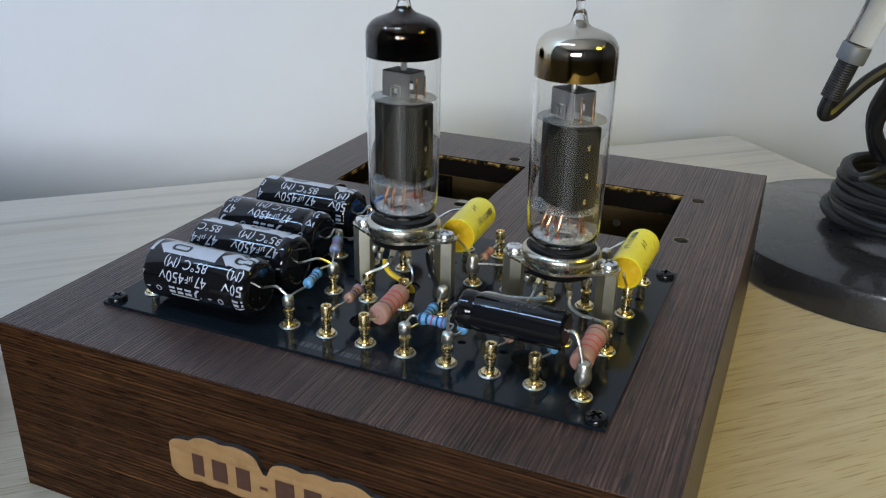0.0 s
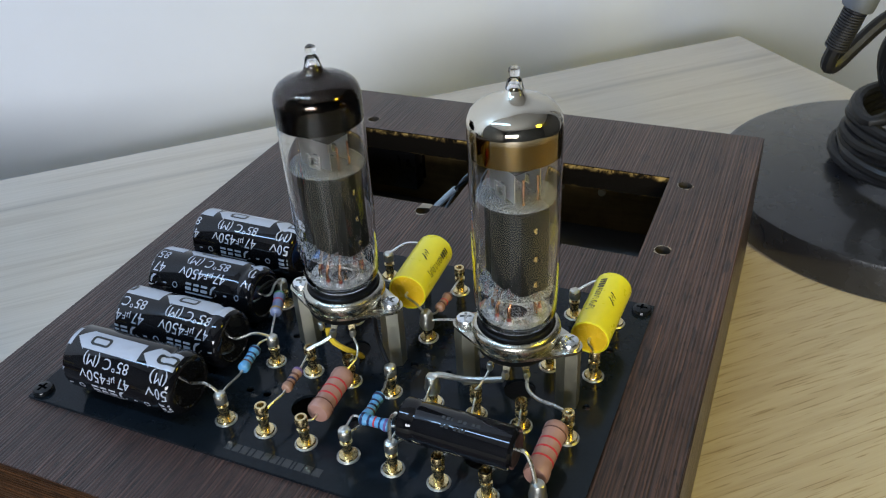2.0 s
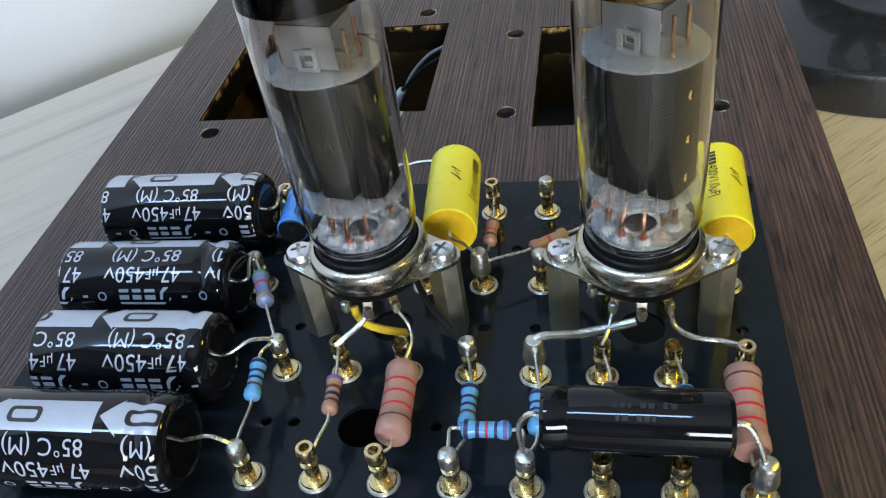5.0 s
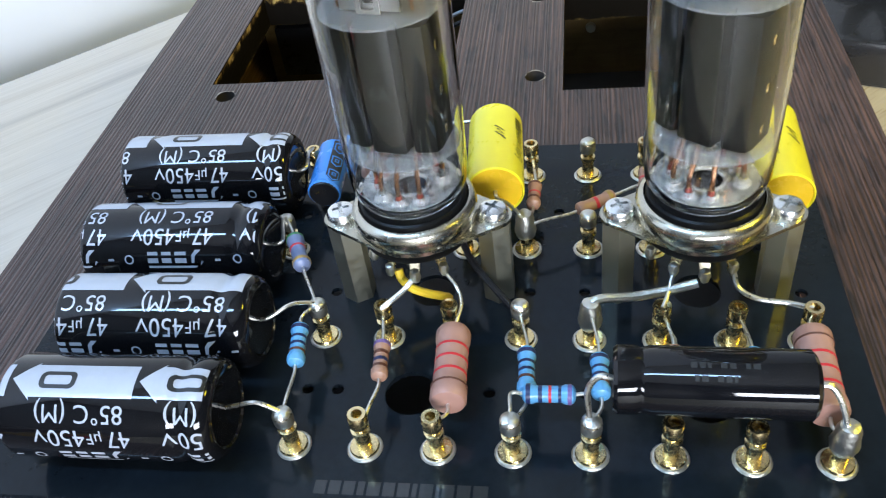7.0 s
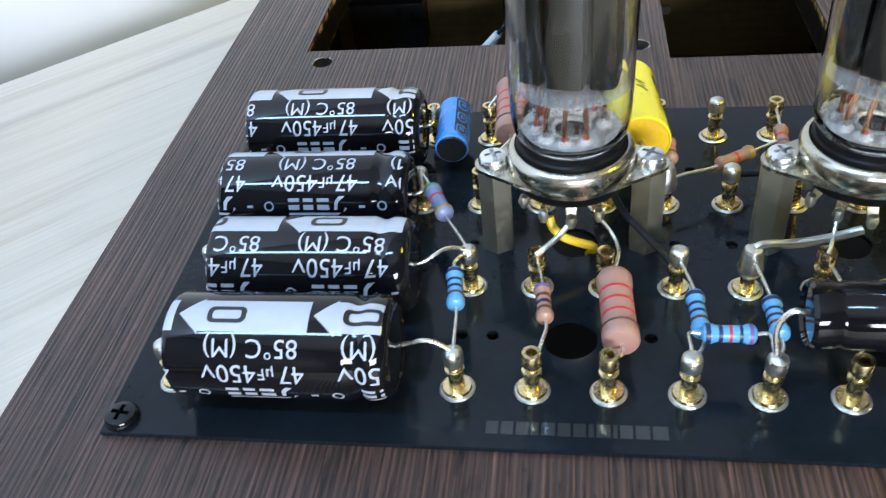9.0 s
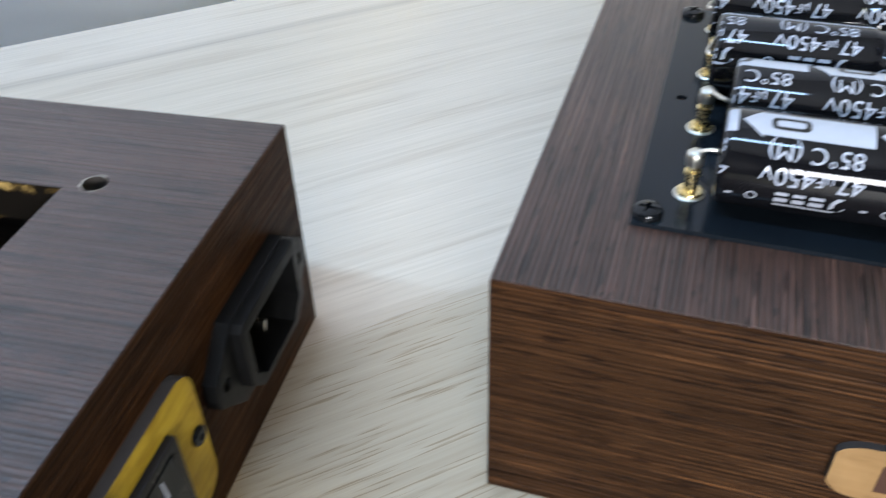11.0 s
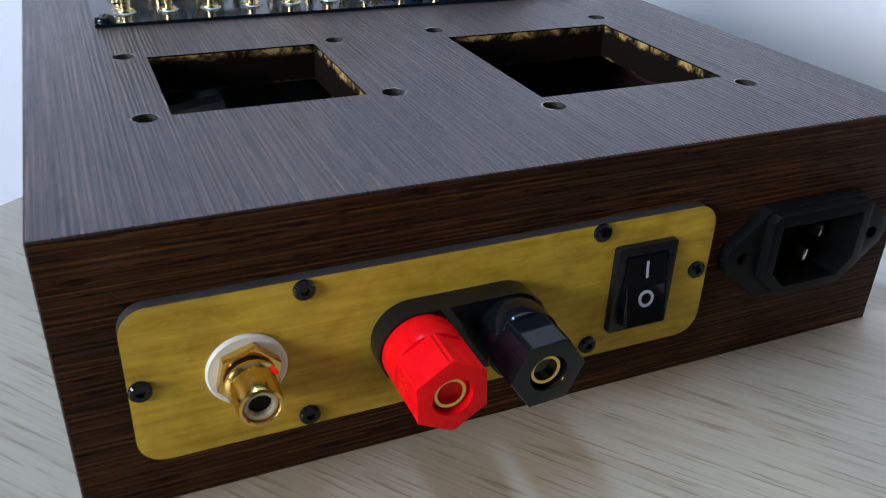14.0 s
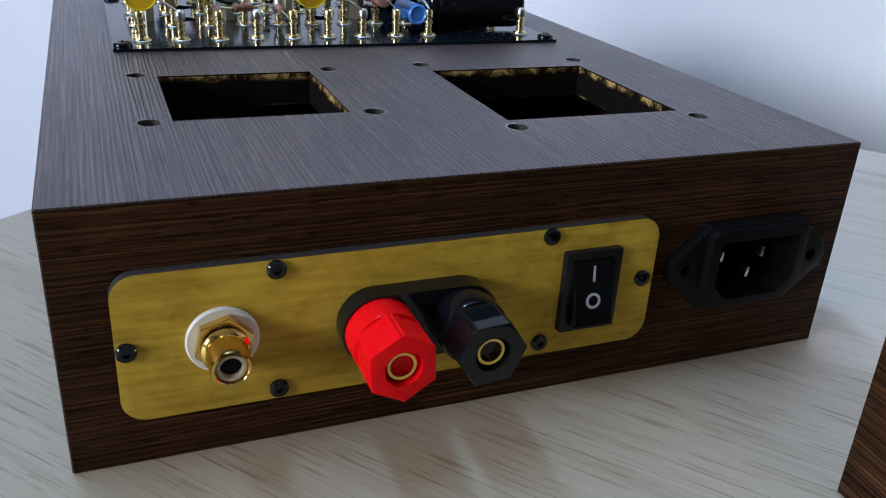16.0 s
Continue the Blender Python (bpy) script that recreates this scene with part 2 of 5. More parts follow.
SATIN = plain("satin_standoff_metal", (0.45, 0.44, 0.35), 0.40, 1.0, scale=900, vary=0.05)
LUG = plain("tinned_brass_lug", (0.50, 0.46, 0.34), 0.48, 1.0, scale=700, relief=0.0002)
PLATE = plain("satin_nickel_plate", (0.54, 0.51, 0.42), 0.25, 1.0, scale=260, vary=0.10, relief=0.0001)
WIRE = plain("tinned_wire", (0.72, 0.70, 0.64), 0.30, 1.0, scale=900)
SLEEVE = plain("black_shrink_sleeve", (0.005, 0.005, 0.006), 0.05, vary=0.3, scale=300, spec=0.4)
PRINT = plain("white_print", (0.42, 0.44, 0.50), 0.16, scale=500, vary=0.06)
PRINT_GREY = plain("grey_silkscreen", (0.024, 0.026, 0.028), 0.07, scale=900)
PRINT_DARK = plain("black_print", (0.012, 0.012, 0.010), 0.4)
YELLOW = plain("yellow_film_wrap", (0.76, 0.68, 0.010), 0.30, vary=0.06, scale=250, coat=0.25)
AMBER = plain("amber_epoxy_end", (0.72, 0.45, 0.010), 0.25, vary=0.12, scale=350)
PINK = plain("pink_beige_lacquer", (0.36, 0.195, 0.15), 0.38, vary=0.10, scale=500)
TAN = plain("tan_lacquer", (0.34, 0.19, 0.13), 0.38, vary=0.10, scale=600)
BLUE = plain("light_blue_lacquer", (0.12, 0.32, 0.56), 0.32, vary=0.12, scale=600)
GREYBLUE = plain("grey_blue_lacquer", (0.17, 0.20, 0.32), 0.36, vary=0.10, scale=600)
BLUE_SLEEVE = plain("sky_blue_sleeve", (0.07, 0.24, 0.66), 0.25, vary=0.08)
BANDS = {
    "red": plain("red_band", (0.50, 0.02, 0.03), 0.4),
    "navy": plain("navy_band", (0.012, 0.018, 0.07), 0.4),
    "brown": plain("brown_band", (0.10, 0.035, 0.02), 0.4),
    "violet": plain("violet_band", (0.14, 0.09, 0.24), 0.4),
    "gold": plain("gold_band", (0.34, 0.22, 0.06), 0.35),
    "green": plain("green_band", (0.06, 0.22, 0.07), 0.4),
}
BEAD = milky_glass("milky_glass_bead", (0.86, 0.86, 0.84), 0.72)
BLACK = plain("black_plastic", (0.008, 0.008, 0.009), 0.30, vary=0.2, spec=0.25)
GOLD = plain("gold_plating", (0.78, 0.53, 0.14), 0.17, 1.0, scale=900)
BLACK_GLOSS = plain("glossy_black_plastic", (0.005, 0.006, 0.007), 0.08, vary=0.2, spec=0.33)
BLACK_MATT = plain("matt_black_plastic", (0.005, 0.005, 0.005), 0.36, vary=0.2, spec=0.12)
RED = plain("red_plastic", (0.78, 0.002, 0.004), 0.28, vary=0.05, spec=0.12)
NYLON = plain("white_nylon", (0.72, 0.70, 0.62), 0.4)
RUBBER = plain("black_cable_jacket", (0.009, 0.009, 0.010), 0.42, vary=0.2, relief=0.0001, spec=0.28)
INSULATOR = plain("tan_insulator", (0.46, 0.39, 0.26), 0.4)
GREY_RING = plain("grey_plastic", (0.10, 0.11, 0.13), 0.4)
LAMP_BLACK = plain("black_lacquered_steel", (0.013, 0.013, 0.015), 0.26, vary=0.25, scale=60, coat=0.45)
ACRYLIC = glassy("clear_acrylic", (0.93, 0.90, 0.82), 0.06, 1.49)
GLASS = glassy("tube_glass", (0.99, 0.99, 0.985), 0.0, 1.45, 0.0)


def getter(name, low, high):
    """A vapour-deposited mirror, brown at its lower rim and bright on the dome."""
    m, nt, bsdf = material(name)
    tc = nt.nodes.new("ShaderNodeTexCoord")
    split = nt.nodes.new("ShaderNodeSeparateXYZ")
    link(nt, tc.outputs["Object"], split.inputs[0])
    spread = nt.nodes.new("ShaderNodeMapRange")
    spread.inputs["From Min"].default_value, spread.inputs["From Max"].default_value = 0.050, 0.061
    link(nt, split.outputs["Z"], spread.inputs["Value"])
    cloud = noise_tex(nt, coords(nt, (120, 120, 120)), 1.0, 3.0, 0.6)
    base = mix(nt, "MULTIPLY", 0.35, ramp(nt, spread.outputs["Result"], [(0.0, low), (0.66, low), (0.86, high), (1.0, high)]), ramp(nt, cloud, [(0.3, (0.6, 0.6, 0.6)), (0.7, (1, 1, 1))]))
    link(nt, base, bsdf.inputs["Base Color"])
    bsdf.inputs["Metallic"].default_value = 1.0
    bsdf.inputs["Specular Tint"].default_value = (*(0.25 + 0.75 * c for c in high), 1)
    bsdf.inputs["Roughness"].default_value = 0.04
    return m


GETTER_DARK = getter("dark_getter_mirror", (0.005, 0.004, 0.003), (0.045, 0.030, 0.017))
GETTER_GOLD = getter("golden_getter_mirror", (0.24, 0.15, 0.032), (0.80, 0.73, 0.58))
ANODE = plain("carbonised_anode", (0.0045, 0.0042, 0.0028), 0.45, 0.0, vary=0.10, scale=90, spec=0.13)
GRID_STEEL = plain("bright_electrode_steel", (0.56, 0.55, 0.52), 0.34, 1.0)
BRACKET = plain("dull_pale_metal", (0.17, 0.165, 0.15), 0.35, 0.5, vary=0.2, scale=500)
COPPER = plain("copper_leads", (0.50, 0.27, 0.15), 0.25, 1.0)
PIN_RED = plain("oxide_red_seal", (0.16, 0.032, 0.02), 0.4)
MICA = plain("frosted_mica", (0.22, 0.22, 0.213), 0.4, vary=0.2)
MICA.node_tree.nodes["Principled BSDF"].inputs["Alpha"].default_value = 0.42
# Bottom board colour holds the shade inside the cases and hides the lit table.
BOTTOM_INSIDE = plain("shade_toned_bottom_board", (0.095, 0.092, 0.086), 0.5, vary=0.25, scale=60, spec=0.2)
STEM = milky_glass("milky_stem_glass", (0.80, 0.80, 0.79), 0.70)
CHIP = plain("pale_wood_chips", (0.34, 0.30, 0.25), 0.7, vary=0.25, scale=900, relief=0.0002)
RELIEF = plain("black_ribbed_rubber", (0.020, 0.020, 0.022), 0.42, vary=0.2)
YELLOW_WIRE = plain("yellow_insulation", (0.72, 0.50, 0.02), 0.4)
WHITE_WIRE = plain("white_insulation", (0.84, 0.84, 0.83), 0.4)
WIRE_GREY = plain("grey_insulation", (0.22, 0.22, 0.23), 0.4)
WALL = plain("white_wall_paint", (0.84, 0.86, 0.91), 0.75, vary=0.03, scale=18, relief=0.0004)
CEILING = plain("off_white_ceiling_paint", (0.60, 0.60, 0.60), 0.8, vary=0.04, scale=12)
# Unseen walls and floor, coloured dark to stand in for a dim room.
WALL_DIM = plain("dimmed_wall_paint", (0.085, 0.081, 0.075), 0.7, vary=0.08, scale=12)
FLOOR = plain("grey_floor", (0.09, 0.085, 0.08), 0.6, vary=0.1, scale=20)

# ---- mesh helpers ----


def ring_face(bm, pts):
    return bm.faces.new([bm.verts.new(p) for p in pts])


def add_box(bm, x0, x1, y0, y1, z0, z1):
    v = [bm.verts.new((x, y, z)) for z in (z0, z1) for y in (y0, y1) for x in (x0, x1)]
    for f in ((0, 2, 3, 1), (4, 5, 7, 6), (0, 1, 5, 4), (2, 6, 7, 3), (0, 4, 6, 2), (1, 3, 7, 5)):
        bm.faces.new([v[i] for i in f])
    return v


def box(x0, x1, y0, y1, z0, z1, bevel=0.0, segments=2):
    bm = bmesh.new()
    add_box(bm, x0, x1, y0, y1, z0, z1)
    if bevel:
        bmesh.ops.bevel(bm, geom=list(bm.edges), offset=bevel, segments=segments, profile=0.6, affect="EDGES")
    return bm


def lathe(profile, n=24, m=None, bm=None):
    """Turns (r, z) points round z; a point with r = 0 closes the end."""
    bm = bm or bmesh.new()
    m = m or Matrix()
    rows = []
    for r, z in profile:
        if r <= 1e-6:
            rows.append([bm.verts.new(m @ Vector((0, 0, z)))])
        else:
            rows.append([bm.verts.new(m @ Vector((r * math.cos(2 * math.pi * k / n), r * math.sin(2 * math.pi * k / n), z))) for k in range(n)])
    for a, b in zip(rows, rows[1:]):
        for k in range(n):
            q = (k + 1) % n
            if len(a) == 1 and len(b) == 1:
                continue
            if len(a) == 1:
                bm.faces.new((a[0], b[q], b[k]))
            elif len(b) == 1:
                bm.faces.new((a[k], a[q], b[0]))
            else:
                bm.faces.new((a[k], a[q], b[q], b[k]))
    return bm


def prism(outline, z0, z1, bevel=0.0):
    bm = bmesh.new()
    low = [bm.verts.new((x, y, z0)) for x, y in outline]
    high = [bm.verts.new((x, y, z1)) for x, y in outline]
    bm.faces.new(low[::-1])
    top = bm.faces.new(high)
    for k in range(len(low)):
        q = (k + 1) % len(low)
        bm.faces.new((low[k], low[q], high[q], high[k]))
    if bevel:
        bmesh.ops.bevel(bm, geom=list(top.edges), offset=bevel, segments=2, profile=0.6, affect="EDGES")
    return bm


def rounded(x0, x1, y0, y1, r, n=6):
    pts = []
    for cx, cy, a in ((x1 - r, y1 - r, 0), (x0 + r, y1 - r, 90), (x0 + r, y0 + r, 180), (x1 - r, y0 + r, 270)):
        pts += [(cx + r * math.cos(radians(a + 90 * k / n)), cy + r * math.sin(radians(a + 90 * k / n))) for k in range(n + 1)]
    return pts


def disc(cx, cy, r, n=20, turn=0.0):
    return [(cx + r * math.cos(2 * math.pi * k / n + turn), cy + r * math.sin(2 * math.pi * k / n + turn)) for k in range(n)]


def smooth_path(pts, steps=6):
    """Catmull-Rom through the points."""
    pts = [Vector(p) for p in pts]
    ends = [2 * pts[0] - pts[1], *pts, 2 * pts[-1] - pts[-2]]
    out = []
    for a, b, c, d in zip(ends, ends[1:], ends[2:], ends[3:]):
        for k in range(steps):
            s = k / steps
            out.append(0.5 * (2 * b + (c - a) * s + (2 * a - 5 * b + 4 * c - d) * s * s + (3 * b - a - 3 * c + d) * s**3))
    return out + [pts[-1]]


def sweep(pts, r, n=8, steps=6, bm=None, taper=None):
    """A round rod along a smooth path."""
    bm = bm or bmesh.new()
    path = smooth_path(pts, steps) if steps > 1 else [Vector(p) for p in pts]
    side = Vector((0.31, 0.17, 0.93))
    rows = []
    for k, p in enumerate(path):
        ahead = (path[min(k + 1, len(path) - 1)] - path[max(k - 1, 0)]).normalized()
        side = (side - ahead * side.dot(ahead))
        if side.length < 1e-4:
            side = ahead.orthogonal()
        side.normalize()
        up = ahead.cross(side)
        w = r * (taper(k / (len(path) - 1)) if taper else 1)
        rows.append([bm.verts.new(p + w * (math.cos(2 * math.pi * j / n) * side + math.sin(2 * math.pi * j / n) * up)) for j in range(n)])
    for a, b in zip(rows, rows[1:]):
        for j in range(n):
            q = (j + 1) % n
            bm.faces.new((a[j], a[q], b[q], b[j]))
    bm.faces.new(rows[0][::-1])
    bm.faces.new(rows[-1])
    return bm


def along(a, b):
    """A pose with z from a towards b."""
    a, b = Vector(a), Vector(b)
    return Matrix.Translation(a) @ (b - a).to_track_quat("Z", "Y").to_matrix().to_4x4()


def to_mesh(name, bm, mats, smooth=35.0):
    bmesh.ops.recalc_face_normals(bm, faces=bm.faces)
    bm.transform(Matrix.Scale(CM, 4))
    for f in bm.faces:
        f.smooth = True
    for e in bm.edges:
        if len(e.link_faces) == 2 and e.calc_face_angle(0) > radians(smooth):
            e.smooth = False
    me = bpy.data.meshes.new(name)
    bm.to_mesh(me)
    bm.free()
    for m in mats if isinstance(mats, (list, tuple)) else [mats]:
        me.materials.append(m)
    return me


def cm(x=0, y=0, z=0, rx=0, ry=0, rz=0):
    return pose(x * CM, y * CM, z * CM, rx, ry, rz)


def thing(name, label, category, group="", at=None, kind=""):
    ob = new(name)
    ob.empty_display_size = 0.01
    ob.matrix_world = at or Matrix()
    return tagged(ob, label, category, group, kind)


def part(name, bm, mats, parent, label="", at=None):
    me = bm if isinstance(bm, bpy.types.Mesh) else to_mesh(name, bm, mats)
    ob = new(name, me)
    ob.parent = parent
    ob.matrix_basis = at or Matrix()
    return tagged(ob, label) if label else ob


def solid(name, bm, mats, label, category, group="", at=None, kind=""):
    ob = new(name, to_mesh(name, bm, mats))
    ob.matrix_world = at or Matrix()
    return tagged(ob, label, category, group, kind)


def carved(bm, cutters):
    """bm with the cutters taken away."""
    me = bpy.data.meshes.new("blank")
    bmesh.ops.recalc_face_normals(bm, faces=bm.faces)
    bm.to_mesh(me)
    bm.free()
    tool = bmesh.new()
    for c in cutters:
        bmesh.ops.recalc_face_normals(c, faces=c.faces)
        m = bpy.data.meshes.new("blade")
        c.to_mesh(m)
        tool.from_mesh(m)
        bpy.data.meshes.remove(m)
        c.free()
    tm = bpy.data.meshes.new("blades")
    tool.to_mesh(tm)
    tool.free()
    a, b = new("blank", me), new("blades", tm)
    mod = a.modifiers.new("cut", "BOOLEAN")
    mod.operation, mod.object, mod.solver, mod.use_self = "DIFFERENCE", b, "EXACT", True
    bpy.context.view_layer.update()
    deps = bpy.context.evaluated_depsgraph_get()
    done = bpy.data.meshes.new_from_object(a.evaluated_get(deps))
    for o in (a, b):
        bpy.data.objects.remove(o)
    out = bmesh.new()
    out.from_mesh(done)
    for m in (me, tm, done):
        bpy.data.meshes.remove(m)
    return out


def lettering(body, size, width, height):
    """Flat letters in the xy plane, about their middle, drawn out to a width and a capital height in cm."""
    data = bpy.data.curves.new("lettering", "FONT")
    data.body, data.size, data.align_x, data.align_y, data.resolution_u = body, size, "CENTER", "CENTER", 3
    ob = new("lettering", data)
    bpy.context.view_layer.update()
    me = bpy.data.meshes.new_from_object(ob.evaluated_get(bpy.context.evaluated_depsgraph_get()))
    bpy.data.objects.remove(ob)
    bm = bmesh.new()
    bm.from_mesh(me)
    bpy.data.meshes.remove(me)
    xs = [v.co.x for v in bm.verts]
    for v in bm.verts:
        v.co.x = (v.co.x - (min(xs) + max(xs)) / 2) * width / (max(xs) - min(xs))
        v.co.y *= height / (0.7 * size)
    return bm


def flat_shape(bm, outline):
    ring_face(bm, [(x, y, 0) for x, y in outline])


def wrapped(flats, r, lift=0.004, step=0.07, shape=None, across=()):
    """Flat shapes (bm, u, v) laid round a rod along x: u runs to -x, v runs round from the top to the front.
    shape gives the rod's radius at x where it is not r; across lists the x at which the flats are cut to follow it."""
    out = bmesh.new()
    for bm, u0, v0 in flats:
        ys = [v.co.y for v in bm.verts]
        cut = math.floor(min(ys) / step) * step
        while cut < max(ys):
            bmesh.ops.bisect_plane(bm, geom=list(bm.verts) + list(bm.edges) + list(bm.faces), plane_co=(0, cut, 0), plane_no=(0, 1, 0))
            cut += step
        for x in across:
            bmesh.ops.bisect_plane(bm, geom=list(bm.verts) + list(bm.edges) + list(bm.faces), plane_co=(-x - u0, 0, 0), plane_no=(1, 0, 0))
        for v in bm.verts:
            a = (v.co.y + v0) / r
            x = -(v.co.x + u0)
            w = (shape(x) if shape else r) + lift
            v.co = Vector((x, -w * math.sin(a), w * math.cos(a)))
        me = bpy.data.meshes.new("flat")
        bm.to_mesh(me)
        bm.free()
        out.from_mesh(me)
        bpy.data.meshes.remove(me)
    return out


# ---- the setting: a table turned 43.5 degrees to the boxes, a pale wall behind it, a closed room ----
TURN = 43.5
SET = cm(0, 0, 0, 0, 0, TURN)


def table():
    t = thing("table", "pale ash laminate tabletop with long grey-brown grain", "table", kind="structure", at=SET)
    part("tabletop", prism([(-35.3, -75), (52, -75), (41.3, 8), (41.3, 32.2), (-35.3, 32.2)], -2.5, 0, 0.12), TABLE, t)
    for x, y in ((-30, -70), (46, -70), (-30, 26), (36, 26)):
        part("table_leg", box(x - 2.5, x + 2.5, y - 2.5, y + 2.5, -75, -2.5, 0.2), GREY_RING, t)


def room():
    parts = {
        "wall_back": prism([(-170, 40), (210, 40), (210, 42), (-170, 42)], -75, 170),
        "wall_left": prism([(-172, -190), (-170, -190), (-170, 68), (-172, 68)], -75, 170),
        "wall_right": prism([(210, -190), (212, -190), (212, 68), (210, 68)], -75, 170),
        "wall_front": prism([(-172, -192), (212, -192), (212, -190), (-172, -190)], -75, 170),
        "ceiling": prism([(-172, -192), (212, -192), (212, 68), (-172, 68)], 170, 172),
        "floor": prism([(-172, -192), (212, -192), (212, 68), (-172, 68)], -77, -75),
    }
    for name, bm in parts.items():
        words = {"floor": "plain grey floor", "ceiling": "plain off-white ceiling"}.get(name, "plain white painted wall, softly lit" if "back" in name else "unseen wall, coloured dark to keep reflections and bounce low")
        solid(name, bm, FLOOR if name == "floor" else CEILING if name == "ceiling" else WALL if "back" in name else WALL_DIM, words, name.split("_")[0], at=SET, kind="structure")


table()
room()

# ---- the amplifiers: one plan, x along the front, y to the rear, origin at the first front terminal ----
H, TOP = 6.0, 1.0
SIZE_A = (-8.27, 11.86, -3.36, 22.03)
SIZE_B = (-8.14, 11.76, -3.48, 21.92)
PCB_Z = 6.10
GRID = 1.27
ROWS_Y = (0.0, 2.54, 5.08, 7.62)


def slant(p, q, r, s):
    """A board whose four outer corners p..s lie at the outside and whose inner face is set in by TOP at mitred edges."""
    bm = bmesh.new()
    outer = [bm.verts.new(v) for v in p]
    inner = [bm.verts.new(v) for v in q]
    bm.faces.new(outer)
    bm.faces.new(inner[::-1])
    for k in range(4):
        n = (k + 1) % 4
        bm.faces.new((outer[k], inner[k], inner[n], outer[n]))
    bmesh.ops.bevel(bm, geom=[e for e in bm.edges if e.verts[0] in outer and e.verts[1] in outer], offset=r, segments=s, profile=0.6, affect="EDGES")
    return bm


def case(at, size, cutouts, screw_holes, label):
    t = thing("amplifier_case", label, "amplifier case", "pair of amplifiers", at)
    w = TOP
    a, b, c, d = size
    i, j, k, m = a + w, b - w, c + w, d - w
    hi, lo = H, H - w
    top = slant([(a, c, hi), (b, c, hi), (b, d, hi), (a, d, hi)], [(i, k, lo), (j, k, lo), (j, m, lo), (i, m, lo)], 0.075, 3)
    blades = [box(x0, x1, y0, y1, lo - 1, hi + 1) for x0, x1, y0, y1 in cutouts]
    blades += [prism(disc(x, y, 0.28, 18), lo - 1, hi + 1) for x, y in screw_holes]
    blades += [box(-5.2, 9.0, -0.4, 8.0, lo - 1, hi + 1)]
    top = carved(top, blades)
    for f in top.faces:
        mid = f.calc_center_median()
        inside = any(x0 - 0.01 <= mid.x <= x1 + 0.01 and y0 - 0.01 <= mid.y <= y1 + 0.01 for x0, x1, y0, y1 in cutouts)
        drilled = any(math.hypot(mid.x - x, mid.y - y) < 0.33 for x, y in screw_holes)
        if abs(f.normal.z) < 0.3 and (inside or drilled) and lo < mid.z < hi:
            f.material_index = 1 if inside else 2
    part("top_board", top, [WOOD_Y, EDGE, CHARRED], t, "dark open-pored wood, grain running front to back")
    part("front_board", slant([(a, c, 0), (b, c, 0), (b, c, hi), (a, c, hi)], [(i, k, 0), (j, k, 0), (j, k, lo), (i, k, lo)], 0.075, 3), WOOD_X, t)
    part("rear_board", carved(slant([(b, d, 0), (a, d, 0), (a, d, hi), (b, d, hi)], [(j, m, 0), (i, m, 0), (i, m, lo), (j, m, lo)], 0.075, 3), [box(-6.35, -3.55, d - 2, d + 1, 2.15, 3.95)]), WOOD_X, t)
    part("rear_lining", carved(box(i + 0.1, j - 0.1, m - 0.12, m - 0.02, 0.96, lo - 0.02), [box(-6.35, -3.55, d - 3, d + 1, 2.15, 3.95)]), PLY_INSIDE, t)
    part("side_board", slant([(a, d, 0), (a, c, 0), (a, c, hi), (a, d, hi)], [(i, m, 0), (i, k, 0), (i, k, lo), (i, m, lo)], 0.075, 3), WOOD_Y, t)
    part("side_board", slant([(b, c, 0), (b, d, 0), (b, d, hi), (b, c, hi)], [(j, k, 0), (j, m, 0), (j, m, lo), (j, k, lo)], 0.075, 3), WOOD_Y, t)
    part("bottom_board", box(i, j, k, m, 0.05, 0.95), BOTTOM_INSIDE, t, "bottom board toned dark for the shaded inside, seen through the openings")
    ring = bmesh.new()
    lathe([(0.258, -0.6), (0.258, -0.10), (0.23, -0.08), (0.185, -0.12), (0.175, -0.6)], 18, bm=ring)
    sleeve = to_mesh("screw_insert", ring, LUG)
    for k, (x, y) in enumerate(screw_holes):
        rim = bmesh.new()
        start, count = 5 * k % 24, 13 + 3 * k % 9
        for n in range(start, start + count):
            a0, a1 = n * math.pi / 12, (n + 1) * math.pi / 12
            o0, o1 = (0.305 + 0.09 * noise.noise(Vector((n * 1.3, k * 3.1, 0.5))) for n in (n, n + 1))
            ring_face(rim, [(0.272 * math.cos(a0), 0.272 * math.sin(a0), 0), (o0 * math.cos(a0), o0 * math.sin(a0), 0), (o1 * math.cos(a1), o1 * math.sin(a1), 0), (0.272 * math.cos(a1), 0.272 * math.sin(a1), 0)])
        bmesh.ops.remove_doubles(rim, verts=rim.verts, dist=0.001)
        if 0.3 < x < 0.5 and y < 12.2:
            ring_face(rim, [(-0.24, 0.12, 0), (0.20, 0.23, 0), (0.24, 0.50, 0), (-0.22, 0.52, 0)])
        part("chipped_rim", rim, CHIP, t, "pale splintered rim of a drilled hole", cm(x, y, H + 0.004))
        part("screw_insert", sleeve, None, t, at=cm(x, y, H - 0.30))
    return t


